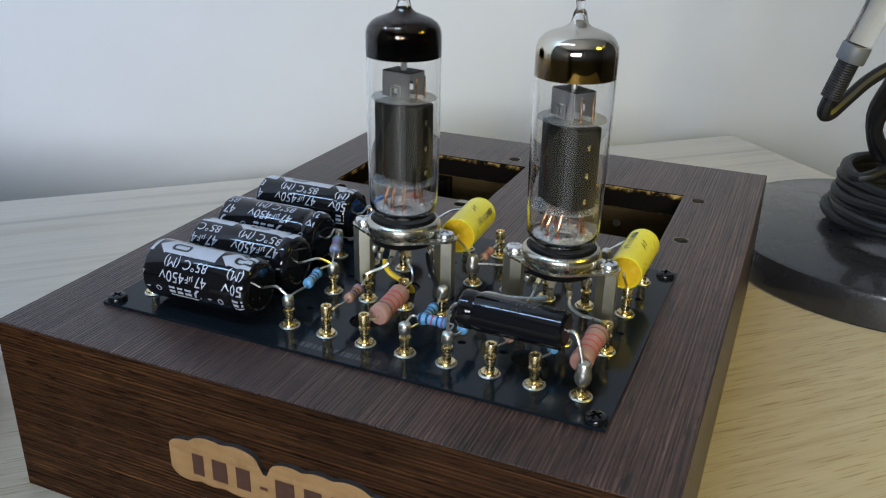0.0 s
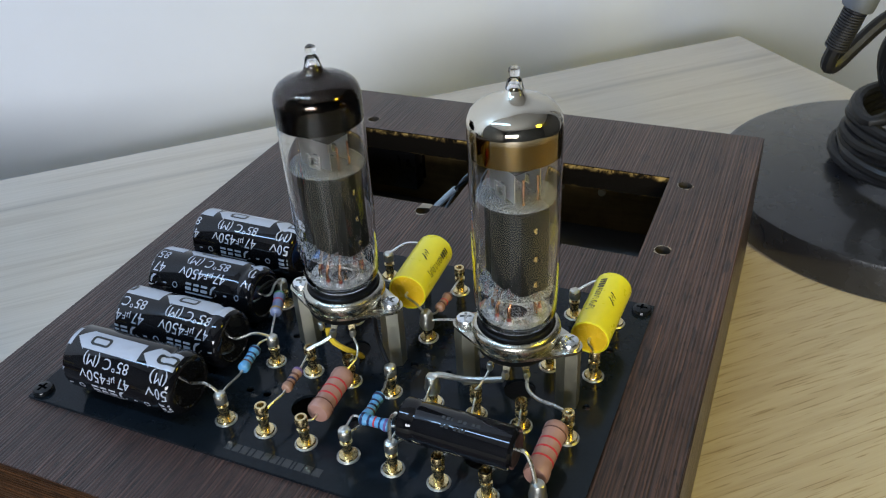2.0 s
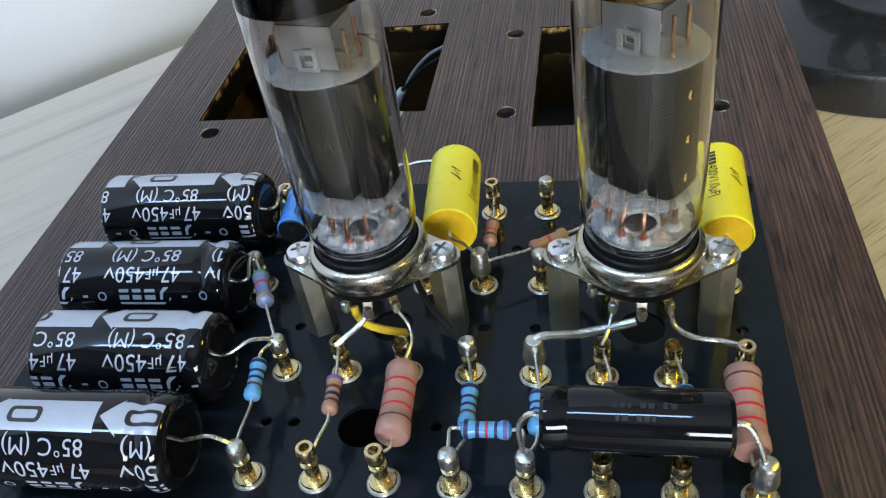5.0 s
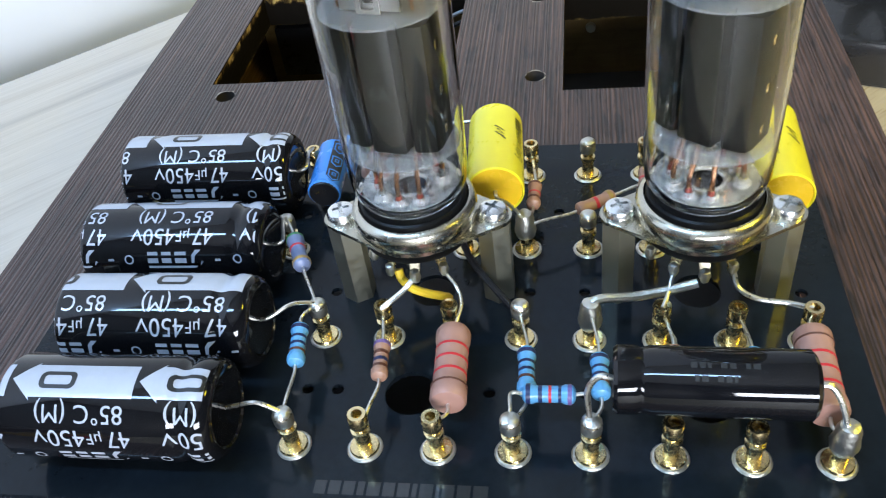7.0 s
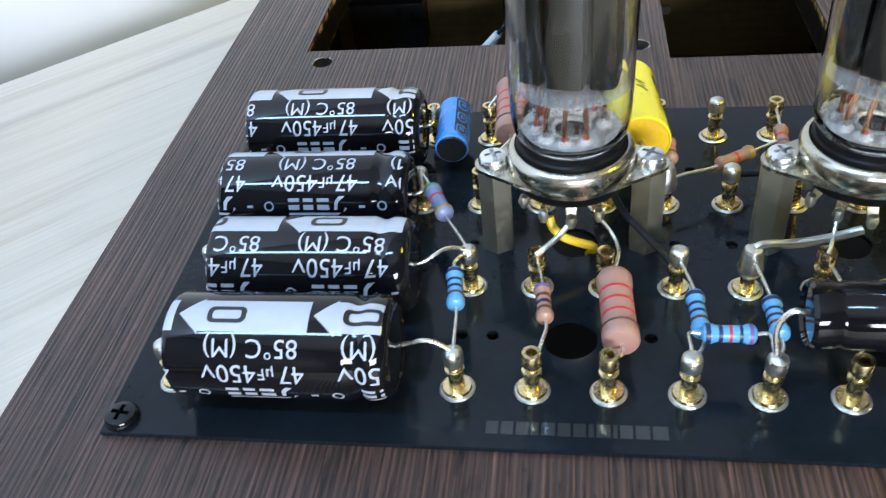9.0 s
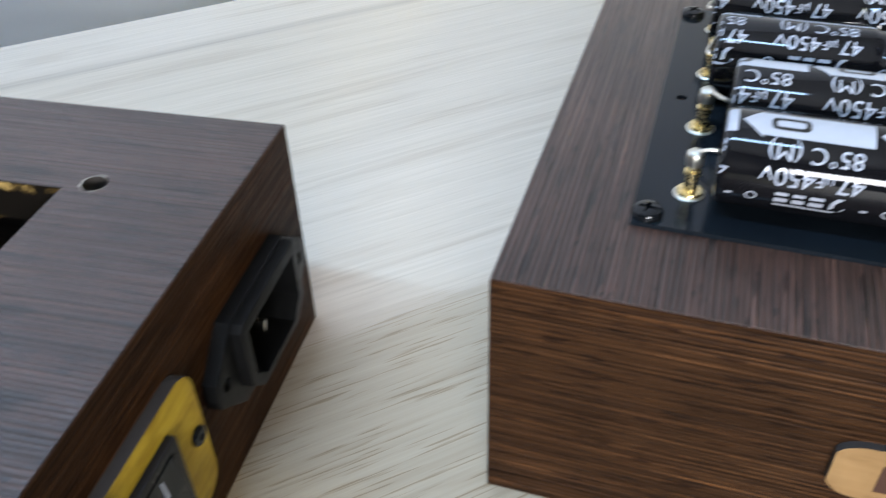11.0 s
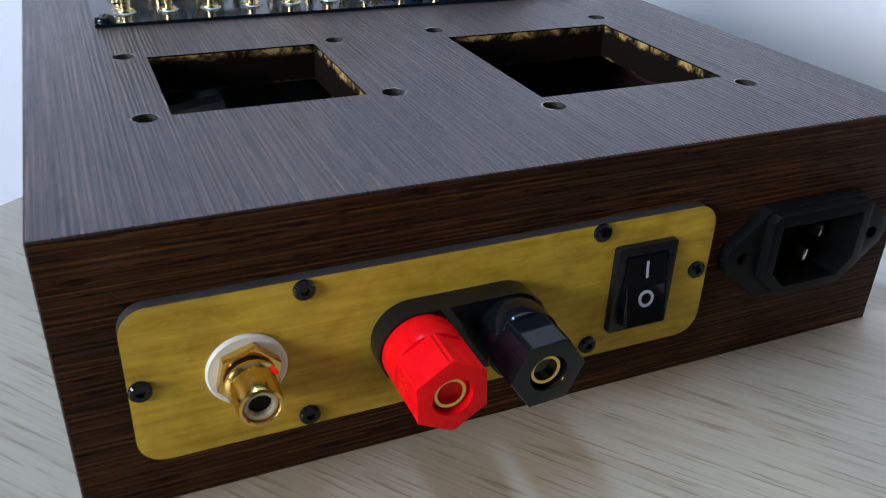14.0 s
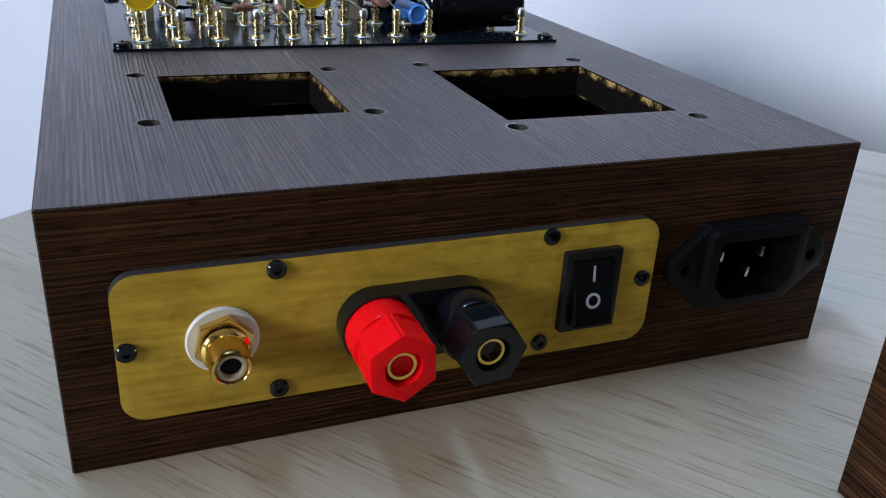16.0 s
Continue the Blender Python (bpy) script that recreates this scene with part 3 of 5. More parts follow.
def nameplate(at, front):
    t = thing("nameplate", "tan birch nameplate with burnt-in dark marks, fixed to the front", "nameplate", "nameplates on the amplifiers", at)
    lobes = [(-1.35, 3.30, 0.62), (-0.55, 3.45, 0.72), (0.35, 3.45, 0.74), (1.15, 3.10, 0.46), (2.05, 3.42, 0.66), (2.95, 3.45, 0.66), (3.85, 3.45, 0.70), (4.60, 3.40, 0.55), (5.35, 3.35, 0.68)]
    upper, lower = [], []
    for n in range(113):
        x = -1.95 + 8.0 * n / 112
        hi = lo = None
        for cx, cz, r in lobes:
            q = 1 - ((x - cx) / (r * 1.05)) ** 2
            if q > 0:
                top, bot = cz + r * q**0.28 * 0.98, cz - r * q**0.28 * 1.22
                hi, lo = top if hi is None else max(hi, top), bot if lo is None else min(lo, bot)
        if hi is not None:
            upper.append((x, hi))
            lower.append((x, lo))
    bm = prism(lower + upper[::-1], 0, 0.16, 0.02)
    bm.transform(Matrix.Translation((0, front, 0)) @ Matrix.Rotation(radians(90), 4, "X"))
    bm.normal_update()
    for f in bm.faces:
        if abs(f.normal.y) < 0.5:
            f.material_index = 1
    part("plate", bm, [PLY_PLATE, CHARRED], t)
    for x0, w in ((-1.22, 0.50), (-0.55, 0.62), (0.25, 0.58), (1.02, 0.36), (1.52, 0.72), (2.42, 0.66), (3.25, 0.64), (4.08, 0.28), (4.55, 0.70)):
        z0, z1 = (3.04, 3.14) if w < 0.4 and x0 < 2 else (2.84, 3.54)
        glyph = box(x0 + 0.06, x0 + w - 0.06, front - 0.175, front - 0.161, z0, z1, 0.006, 1)
        part("engraved_mark", glyph, BURNT, t)


def cross_screw(r, tall, n=20):
    """A domed cross-head screw, head only, its underside at z = 0."""
    head = lathe([(0, -0.25), (r * 0.5, -0.25), (r * 0.5, 0), (r, 0), (r, tall * 0.45), (r * 0.86, tall * 0.8), (r * 0.5, tall), (0, tall * 1.03)], n)
    s = r * 0.56
    return carved(head, [box(-s, s, -r * 0.13, r * 0.13, tall * 0.45, tall * 2), box(-r * 0.13, r * 0.13, -s, s, tall * 0.44, tall * 2)])


SCREW_BLACK = to_mesh("corner_screw", cross_screw(0.30, 0.17), BLACK_GLOSS)
SCREW_NICKEL = to_mesh("socket_screw", cross_screw(0.29, 0.21), BRIGHT)
SCREW_SMALL = to_mesh("panel_screw", carved(lathe([(0, -0.2), (0.1, -0.2), (0.1, 0), (0.21, 0), (0.21, 0.07), (0.17, 0.11), (0, 0.12)], 18), [prism(disc(0, 0, 0.09, 6), 0.05, 0.3)]), BLACK_GLOSS)
TERMINAL = to_mesh("turret_terminal", lathe([(0, 0.0), (0.26, 0.02), (0.26, 0.07), (0.245, 0.10), (0.135, 0.105), (0.125, 0.44), (0.165, 0.46), (0.165, 0.54), (0.115, 0.555), (0.115, 0.65), (0.165, 0.67), (0.170, 0.90), (0.155, 0.94), (0.095, 0.94), (0.085, 0.90), (0.085, 0.62), (0, 0.62)], 20), BRASS)
TERMINAL_RIM = to_mesh("solder_rim", lathe([(0.25, 0.045), (0.29, 0.04), (0.315, 0.015), (0.31, 0.002), (0.2, 0.0)], 20), TIN)


def lump(bm, r, squash, seed):
    for v in bm.verts:
        v.co += v.co.normalized() * r * 0.22 * noise.noise(Vector(v.co) * (2.2 / r) + Vector((seed, 0, 0)))
    return bm


def solder_cap():
    bm = lathe([(0.10, 0.63), (0.150, 0.655), (0.172, 0.69), (0.175, 0.88), (0.160, 0.94), (0.11, 0.985), (0, 1.0)], 16)
    return to_mesh("solder", lump(bm, 0.05, 1, 3), TIN)


SOLDER = solder_cap()
SOLDER_BIG = to_mesh("solder", lump(lathe([(0.12, 0.36), (0.19, 0.42), (0.23, 0.58), (0.20, 0.74), (0.19, 0.90), (0.15, 1.0), (0, 1.06)], 16), 0.09, 1, 8), TIN)


def drill_holes():
    spots = [(-0.06, 1.26), (0.51, 1.26), (3.31, 1.26), (5.02, 1.26), (6.3, 1.26), (-0.06, 3.80), (3.93, 3.80), (5.0, 3.80), (9.05, 3.80), (-1.30, 6.30), (2.6, 6.3), (4.45, 6.3), (9.05, 6.3), (-1.9, 1.26), (-1.9, 3.8), (-5.6, 3.8), (-4.5, 0.35)]
    return [prism(disc(x, y, 0.12, 12), 5.5, 7) for x, y in spots] + [prism(disc(x, y, r, 24), 5.5, 7) for x, y, r in ((1.90, 1.21, 0.49), (7.05, 1.21, 0.49), (1.97, 3.85, 0.45), (7.14, 3.85, 0.45))]


SOLDERED = {(0, 0), (3, 0), (4, 0), (7, 0), (0, 1), (3, 1), (-1, 2), (3, 2), (4, 3), (1, 3), (6, 3), (-4, 0), (-4, 1), (-4, 3), (4, 2), (2, 2)}
BIG_SOLDER = {(7, 0), (4, 1), (3, 2)}


def circuit_board(at):
    t = thing("circuit_board", "black glossy circuit board with gold turret terminals, screwed to the case", "circuit board", "circuit boards", at)
    plate = carved(box(-6.06, 9.84, -1.20, 8.86, H + 0.004, PCB_Z), drill_holes())
    part("board", plate, BOARD, t)
    for row, y in enumerate(ROWS_Y):
        for col in range(-4, 8):
            if col in (-3, -2) or (col == -1 and row < 2):
                continue
            m = cm(col * GRID, y, PCB_Z, random.uniform(-1.5, 1.5), random.uniform(-1.5, 1.5), random.uniform(0, 360))
            post = part("turret_terminal", TERMINAL, None, t, at=m)
            part("solder_rim", TERMINAL_RIM, None, post)
            if (col, row) in BIG_SOLDER:
                part("solder", SOLDER_BIG, None, post)
            elif (col, row) in SOLDERED:
                part("solder", SOLDER, None, post)
    for x, y in ((-5.77, -0.88), (9.52, -0.88), (-5.77, 8.47), (9.52, 8.47)):
        part("corner_screw", SCREW_BLACK, None, t, "black cross-head screw", cm(x, y, PCB_Z, 0, 0, random.uniform(0, 90)))
    x = 0.55
    for w in (0.20, 0.20, 0.20, 0.12, 0.22, 0.20, 0.20, 0.08, 0.22, 0.06, 0.20, 0.22, 0.24):
        part("silkscreen_mark", box(x, x + w, -0.92, -0.66, PCB_Z + 0.001, PCB_Z + 0.004), PRINT_GREY, t, "grey printed mark")
        x += w + 0.045
    return t


# ---- capacitors ----


def sleeve_profile(r, x0, x1):
    """Radius along a sleeved can: a small roll at x0, a wide groove and a rounded shoulder at x1."""
    return [(r - 0.17, x0), (r - 0.08, x0 + 0.015), (r - 0.02, x0 + 0.07), (r, x0 + 0.14), (r, x1 - 0.72), (r - 0.015, x1 - 0.66), (r - 0.055, x1 - 0.57), (r - 0.06, x1 - 0.52), (r - 0.045, x1 - 0.45), (r - 0.01, x1 - 0.36), (r - 0.01, x1 - 0.26), (r - 0.035, x1 - 0.15), (r - 0.09, x1 - 0.06), (r - 0.17, x1 - 0.01), (r - 0.24, x1)]


def ribbed_can(r, x0, x1, n=40):
    prof = sleeve_profile(r, x0, x1)
    closed = [(0, x0 + 0.06), (r - 0.20, x0 + 0.06)] + prof + [(r - 0.28, x1 - 0.03), (0, x1 - 0.03)]
    return lathe(closed, n, Matrix.Rotation(radians(90), 4, "Y"))


def rows_of_text(bits):
    """Letters set side by side: (body, width, height, gap before)."""
    out, x = bmesh.new(), 0.0
    total = sum(w + g for _, w, _, g in bits)
    for body, w, h, gap in bits:
        x += gap
        bm = lettering(body, 0.4, w, h)
        low = min(v.co.y for v in bm.verts)
        bm.transform(Matrix.Translation((x + w / 2 - total / 2, -low - 0.16, 0)))
        me = bpy.data.meshes.new("row")
        bm.to_mesh(me)
        bm.free()
        out.from_mesh(me)
        bpy.data.meshes.remove(me)
        x += w
    return out


def maker_badge():
    """The maker's mark as plain shapes: a bar with a slanted end over blocks, between two small rings."""
    bm = bmesh.new()
    flat_shape(bm, [(-0.58, 0.13), (0.52, 0.13), (0.52, 0.18), (-0.46, 0.18), (-0.66, 0.05), (-0.62, 0.02)])
    for x, w in ((-0.30, 0.24), (0.02, 0.20), (0.30, 0.22)):
        flat_shape(bm, [(x, -0.16), (x + w, -0.16), (x + w, -0.09), (x, -0.09)])
        flat_shape(bm, [(x, -0.03), (x + w, -0.03), (x + w, 0.07), (x, 0.07)])
    flat_shape(bm, [(-0.62, -0.20), (-0.50, -0.20), (-0.42, -0.10), (-0.40, 0.07), (-0.46, 0.07), (-0.49, -0.08)])
    flat_shape(bm, [(-1.02, -0.02), (-0.90, -0.02), (-0.90, 0.03), (-1.02, 0.03)])
    vo = [bm.verts.new((0.92 + x, y, 0)) for x, y in disc(0, 0, 0.10, 16)]
    vi = [bm.verts.new((0.92 + x, y, 0)) for x, y in disc(0, 0, 0.07, 16)]
    for k in range(16):
        bm.faces.new((vo[k], vo[(k + 1) % 16], vi[(k + 1) % 16], vi[k]))
    return bm


def clipped(bm, u0, lo, hi):
    """bm, to be laid at u0, cut off where it would run past lo or hi."""
    for edge, way in ((hi, 1), (lo, -1)):
        if bm.verts:
            bmesh.ops.bisect_plane(bm, geom=list(bm.verts) + list(bm.edges) + list(bm.faces), plane_co=(edge - u0, 0, 0), plane_no=(way, 0, 0), clear_outer=True)
    return bm


def large_capacitor(at, y, x0, x1, spin, phase, text_shift):
    r, z = 0.90, 7.10
    mid = (x0 + x1) / 2
    t = thing("electrolytic_capacitor", "black sleeved axial electrolytic capacitor with white print, lying on the board", "capacitor", "row of four large capacitors", at @ cm(mid, y, z))
    half = (x1 - x0) / 2
    can = part("can", ribbed_can(r, -half, half), SLEEVE, t)
    prof = sleeve_profile(r, -half, half)

    def girth(x):
        for (ra, xa), (rb, xb) in zip(prof, prof[1:]):
            if xa <= x <= xb:
                return ra + (rb - ra) * (x - xa) / (xb - xa)
        return prof[0][0] if x < 0 else prof[-1][0]

    seams = [x for _, x in prof[1:-2]]
    flats, signs = [], []
    pitch = 2.27
    lo, hi = -half + 0.10, half - 0.03
    for n in (-1, 0, 1):
        u0 = n * pitch + phase
        arrow = bmesh.new()
        flat_shape(arrow, [(-1.10, -0.30), (0.74, -0.30), (0.72, -0.36), (1.10, 0.0), (0.72, 0.36), (0.74, 0.30), (-1.10, 0.30)])
        sign = bmesh.new()
        vo = [sign.verts.new((x, y, 0)) for x, y in rounded(-0.33, 0.33, -0.155, 0.155, 0.11, 5)]
        vi = [sign.verts.new((x, y, 0)) for x, y in rounded(-0.24, 0.24, -0.085, 0.085, 0.055, 5)]
        for k in range(len(vo)):
            q = (k + 1) % len(vo)
            sign.faces.new((vo[k], vo[q], vi[q], vi[k]))
        u1 = u0 + text_shift
        rows = [(arrow, u0, 0.0), (lettering("85°C (M)", 0.4, 1.56, 0.31), u1, 0.55), (rows_of_text([("47", 0.42, 0.34, 0), ("µF", 0.27, 0.22, 0.08), ("450", 0.66, 0.34, 0.03), ("V", 0.25, 0.25, 0.02)]), u1, 1.00), (maker_badge(), u1, 1.47)]
        for bm, u, v in rows:
            if clipped(bm, u, lo, hi).verts:
                flats.append((bm, u, v))
            else:
                bm.free()
        if clipped(sign, u0 + 0.28, lo, hi).verts:
            signs.append((sign, u0 + 0.28, 0.0))
        else:
            sign.free()
    part("printed_legend", wrapped(flats, r, 0.004, 0.07, girth, seams), PRINT, can, "white printed legend", at=pose(0, 0, 0, -spin, 0, 0))
    part("polarity_sign", wrapped(signs, r, 0.008, 0.07, girth, seams), PRINT_DARK, can, "dark rounded minus sign", at=pose(0, 0, 0, -spin, 0, 0))
    return t


def leads(parent, runs, origin, r=0.035, mat=None, name="lead"):
    """Leads of a thing whose origin lies at origin in the amplifier's plan."""
    for pts in runs:
        part(name, sweep([tuple(Vector(p) - Vector(origin)) for p in pts], r, 7, 5), mat or WIRE, parent)


def film_capacitor(at, a, b, r):
    """A yellow foil capacitor from a to b."""
    a, b = Vector(a), Vector(b)
    long = (b - a).length
    m = along(a, b)
    t = thing("film_capacitor", "bright yellow film capacitor with black print and amber resin ends", "capacitor", "yellow film capacitors", at @ Matrix.Translation(a * CM) @ m.to_3x3().to_4x4())
    part("wrap", lathe([(r - 0.05, 0.05), (r - 0.03, 0.0), (r, 0.03), (r, long - 0.03), (r - 0.03, long), (r - 0.05, long - 0.05)], 32), YELLOW, t)
    for z in (0.0, 1.0):
        part("resin_end", lathe([(0, 0.02), (r * 0.5, 0.03), (r - 0.045, 0.05), (r - 0.045, 0.3), (0, 0.3)] if z == 0 else [(0, long - 0.02), (r * 0.5, long - 0.03), (r - 0.045, long - 0.05), (r - 0.045, long - 0.3), (0, long - 0.3)], 28), AMBER, t, "translucent amber resin")
    return t, long


def film_print(t, long, r, spin, badge_v):
    text = lettering("400V1.0µFJ", 0.30, 1.02, 0.20)
    bars = bmesh.new()
    x = 0.0
    for w in (0.07, 0.08, 0.10, 0.09):
        flat_shape(bars, [(x, -0.10), (x + w, -0.10), (x + w, 0.10), (x, 0.10)])
        x += w + 0.03
    badge = bmesh.new()
    zigzag = [Vector(p) for p in ((-0.22, -0.10), (-0.06, 0.10), (-0.10, -0.06), (0.06, 0.08), (0.02, -0.10), (0.14, 0.04), (0.24, 0.12))]
    rail = []
    for n, p in enumerate(zigzag):
        run = (zigzag[min(n + 1, 6)] - p).normalized() - (zigzag[max(n - 1, 0)] - p).normalized()
        side = Vector((-run.y, run.x)).normalized() * 0.024
        rail.append((badge.verts.new((*(p - side), 0)), badge.verts.new((*(p + side), 0))))
    for (a, b), (c, d) in zip(rail, rail[1:]):
        badge.faces.new((a, c, d, b))
    at = Matrix.Translation((0, 0, long / 2 * CM)) @ Matrix.Rotation(radians(-90), 4, "Y") @ Matrix.Rotation(radians(spin), 4, "X")
    part("printed_legend", wrapped([(text, 0.06, 0.0), (bars, -0.90, 0.0)], r, 0.004), PRINT_DARK, t, "black printed legend", at=at)
    part("printed_badge", wrapped([(badge, -0.1, badge_v)], r, 0.004), PRINT_DARK, t, "black zigzag mark", at=at)


def resistor(at, a, b, r, body, bands, pins, label, big=False):
    """A banded axial resistor with its body from a to b and leads on to the two pins."""
    a, b = Vector(a), Vector(b)
    long = (b - a).length
    e = r * (1.09 if big else 1.18)
    t = thing("resistor", label, "resistor", "resistors on the board", at @ Matrix.Translation(a * CM))
    m = along(a, b).to_3x3().to_4x4()
    w = 0.22 if big else 0.2
    prof = [(0, 0), (e * 0.55, 0.01), (e * 0.9, r * 0.35), (e, r * 0.7), (e, long * w), (r, long * (w + 0.06)), (r, long * (1 - w - 0.06)), (e, long * (1 - w)), (e, long - r * 0.7), (e * 0.9, long - r * 0.35), (e * 0.55, long - 0.01), (0, long)]
    if big:
        prof = [(0, 0), (e * 0.62, 0.0), (e * 0.90, r * 0.10), (e, r * 0.30), (e, long * 0.15), (r, long * 0.23), (r, long * 0.77), (e, long * 0.85), (e, long - r * 0.30), (e * 0.90, long - r * 0.10), (e * 0.62, long), (0, long)]
    tube = part("resistor_body", lathe(prof, 22), body, t, at=m)
    for place, colour, wide in bands:
        z0, z1 = long * (place - wide / 2), long * (place + wide / 2)
        rr = (e if place < w or place > 1 - w else r) + 0.005
        part("colour_band", lathe([(rr - 0.01, z0), (rr, z0 + 0.004), (rr, z1 - 0.004), (rr - 0.01, z1)], 22), BANDS[colour], tube, colour + " band")
    for end, pin, other in ((a, pins[0], b), (b, pins[1], a)):
        if pin:
            out = (end - other).normalized()
            bendy = end + out * 0.18
            leads(t, [[end - out * 0.05, bendy, (bendy * 0.4 + Vector(pin) * 0.6) + Vector((0, 0, 0.03)), pin]], a, 0.033)
    return t


def small_blue_capacitor(at):
    a, b, r = Vector((-0.72, 6.12, 6.84)), Vector((-0.80, 7.75, 6.88)), 0.37
    long = (b - a).length
    t = thing("small_electrolytic", "small sky-blue axial electrolytic capacitor with a dark stripe", "capacitor", "", at @ Matrix.Translation(a * CM) @ along(a, b).to_3x3().to_4x4())
    part("can", lathe([(0, 0.06), (r - 0.12, 0.06), (r - 0.06, 0), (r, 0.06), (r, long - 0.06), (r - 0.06, long), (r - 0.12, long - 0.06), (0, long - 0.06)], 28), BLUE_SLEEVE, t)
    part("rubber_seal", lathe([(0, -0.01), (r - 0.06, -0.008), (r - 0.03, 0.03), (r - 0.06, 0.2), (0, 0.2)], 24), BLACK, t)
    stripe = bmesh.new()
    flat_shape(stripe, [(-0.72, -0.17), (0.55, -0.17), (0.72, 0.0), (0.55, 0.17), (-0.72, 0.17)])
    part("dark_stripe", wrapped([(stripe, 0, 0)], r, 0.004), PRINT_DARK, t, at=Matrix.Translation((0, 0, long / 2 * CM)) @ Matrix.Rotation(radians(-90), 4, "Y") @ Matrix.Rotation(radians(-52), 4, "X"))
    lines = bmesh.new()
    for u in (-0.46, 0.02, 0.50):
        for shape, x, scale in (([(-0.17, -0.13), (0.08, -0.13), (0.19, 0.0), (0.08, 0.13), (-0.17, 0.13)], u, 0.80), ([(-0.06, -0.05), (0.05, -0.05), (0.05, 0.05), (-0.06, 0.05)], u - 0.02, 0.55)):
            vo = [lines.verts.new((x + px, py, 0)) for px, py in shape]
            vi = [lines.verts.new((x + px * scale, py * scale, 0)) for px, py in shape]
            for k in range(len(shape)):
                n = (k + 1) % len(shape)
                lines.faces.new((vo[k], vo[n], vi[n], vi[k]))
    part("polarity_sign", wrapped([(lines, 0, 0)], r, 0.008), BLUE_SLEEVE, t, "blue outlined arrows", at=Matrix.Translation((0, 0, long / 2 * CM)) @ Matrix.Rotation(radians(-90), 4, "Y") @ Matrix.Rotation(radians(-52), 4, "X"))


def black_film_capacitor(at):
    x0, x1, y, z, r = 5.42, 8.32, 0.20, 7.80, 0.53
    mid = (x0 + x1) / 2
    t = thing("black_capacitor", "long glossy black axial capacitor held above the terminals", "capacitor", "", at @ cm(mid, y, z, 0, 0, -1))
    h = (x1 - x0) / 2
    prof = [(0, -h + 0.05), (r - 0.10, -h + 0.05), (r - 0.05, -h), (r, -h + 0.06), (r, -h + 0.34), (r - 0.03, -h + 0.40), (r - 0.03, -h + 0.46), (r, -h + 0.54), (r, h - 0.06), (r - 0.06, h), (0, h - 0.01)]
    part("can", lathe(prof, 32, Matrix.Rotation(radians(90), 4, "Y")), SLEEVE, t)
    for row, (start, widths) in enumerate(((-0.62, (0.10, 0.07, 0.0, 0.09, 0.09, 0.0, 0.05, 0.08, 0.09)), (-0.30, (0.05, 0.08, 0.08, 0.0, 0.09, 0.06)))):
        u0 = start
        for w in widths:
            if w:
                bm = bmesh.new()
                flat_shape(bm, [(0, -0.045), (w, -0.045), (w, 0.045), (0, 0.045)])
                part("printed_mark", wrapped([(bm, u0, 0.12 + 0.20 * row)], r, 0.003), PRINT_GREY, t, "faint grey mark")
            u0 += (w or 0.06) + 0.035
    part("end_cap", lathe([(0, h - 0.01), (r - 0.12, h + 0.0), (r - 0.12, h + 0.03), (0, h + 0.05)], 24, Matrix.Rotation(radians(90), 4, "Y")), BLACK_MATT, t, "dark resin end")
    o = (mid, y, z)
    leads(t, [[(x1 - 0.05, y, z), (x1 + 0.22, y - 0.02, z + 0.02), (x1 + 0.40, y - 0.10, z - 0.25), (8.88, 0.0, 7.05)], [(x0 + 0.05, y, z), (x0 - 0.20, y, z + 0.05), (x0 - 0.38, y - 0.05, z - 0.25), (5.08, 0.0, 7.05)]], o, 0.05)



# ---- valves and their sockets ----


def eared_plate(r, reach, ear):
    """Outline of a round plate drawn out to a rounded ear at either side."""
    lean = math.acos((r - ear) / reach)
    pts = []
    for side in (0.0, math.pi):
        pts += [(reach * math.cos(side) + ear * math.cos(side + lean * k / 6), reach * math.sin(side) + ear * math.sin(side + lean * k / 6)) for k in range(-6, 7)]
        span = math.pi - 2 * lean
        pts += [(r * math.cos(side + lean + span * k / 10), r * math.sin(side + lean + span * k / 10)) for k in range(1, 10)]
    return pts


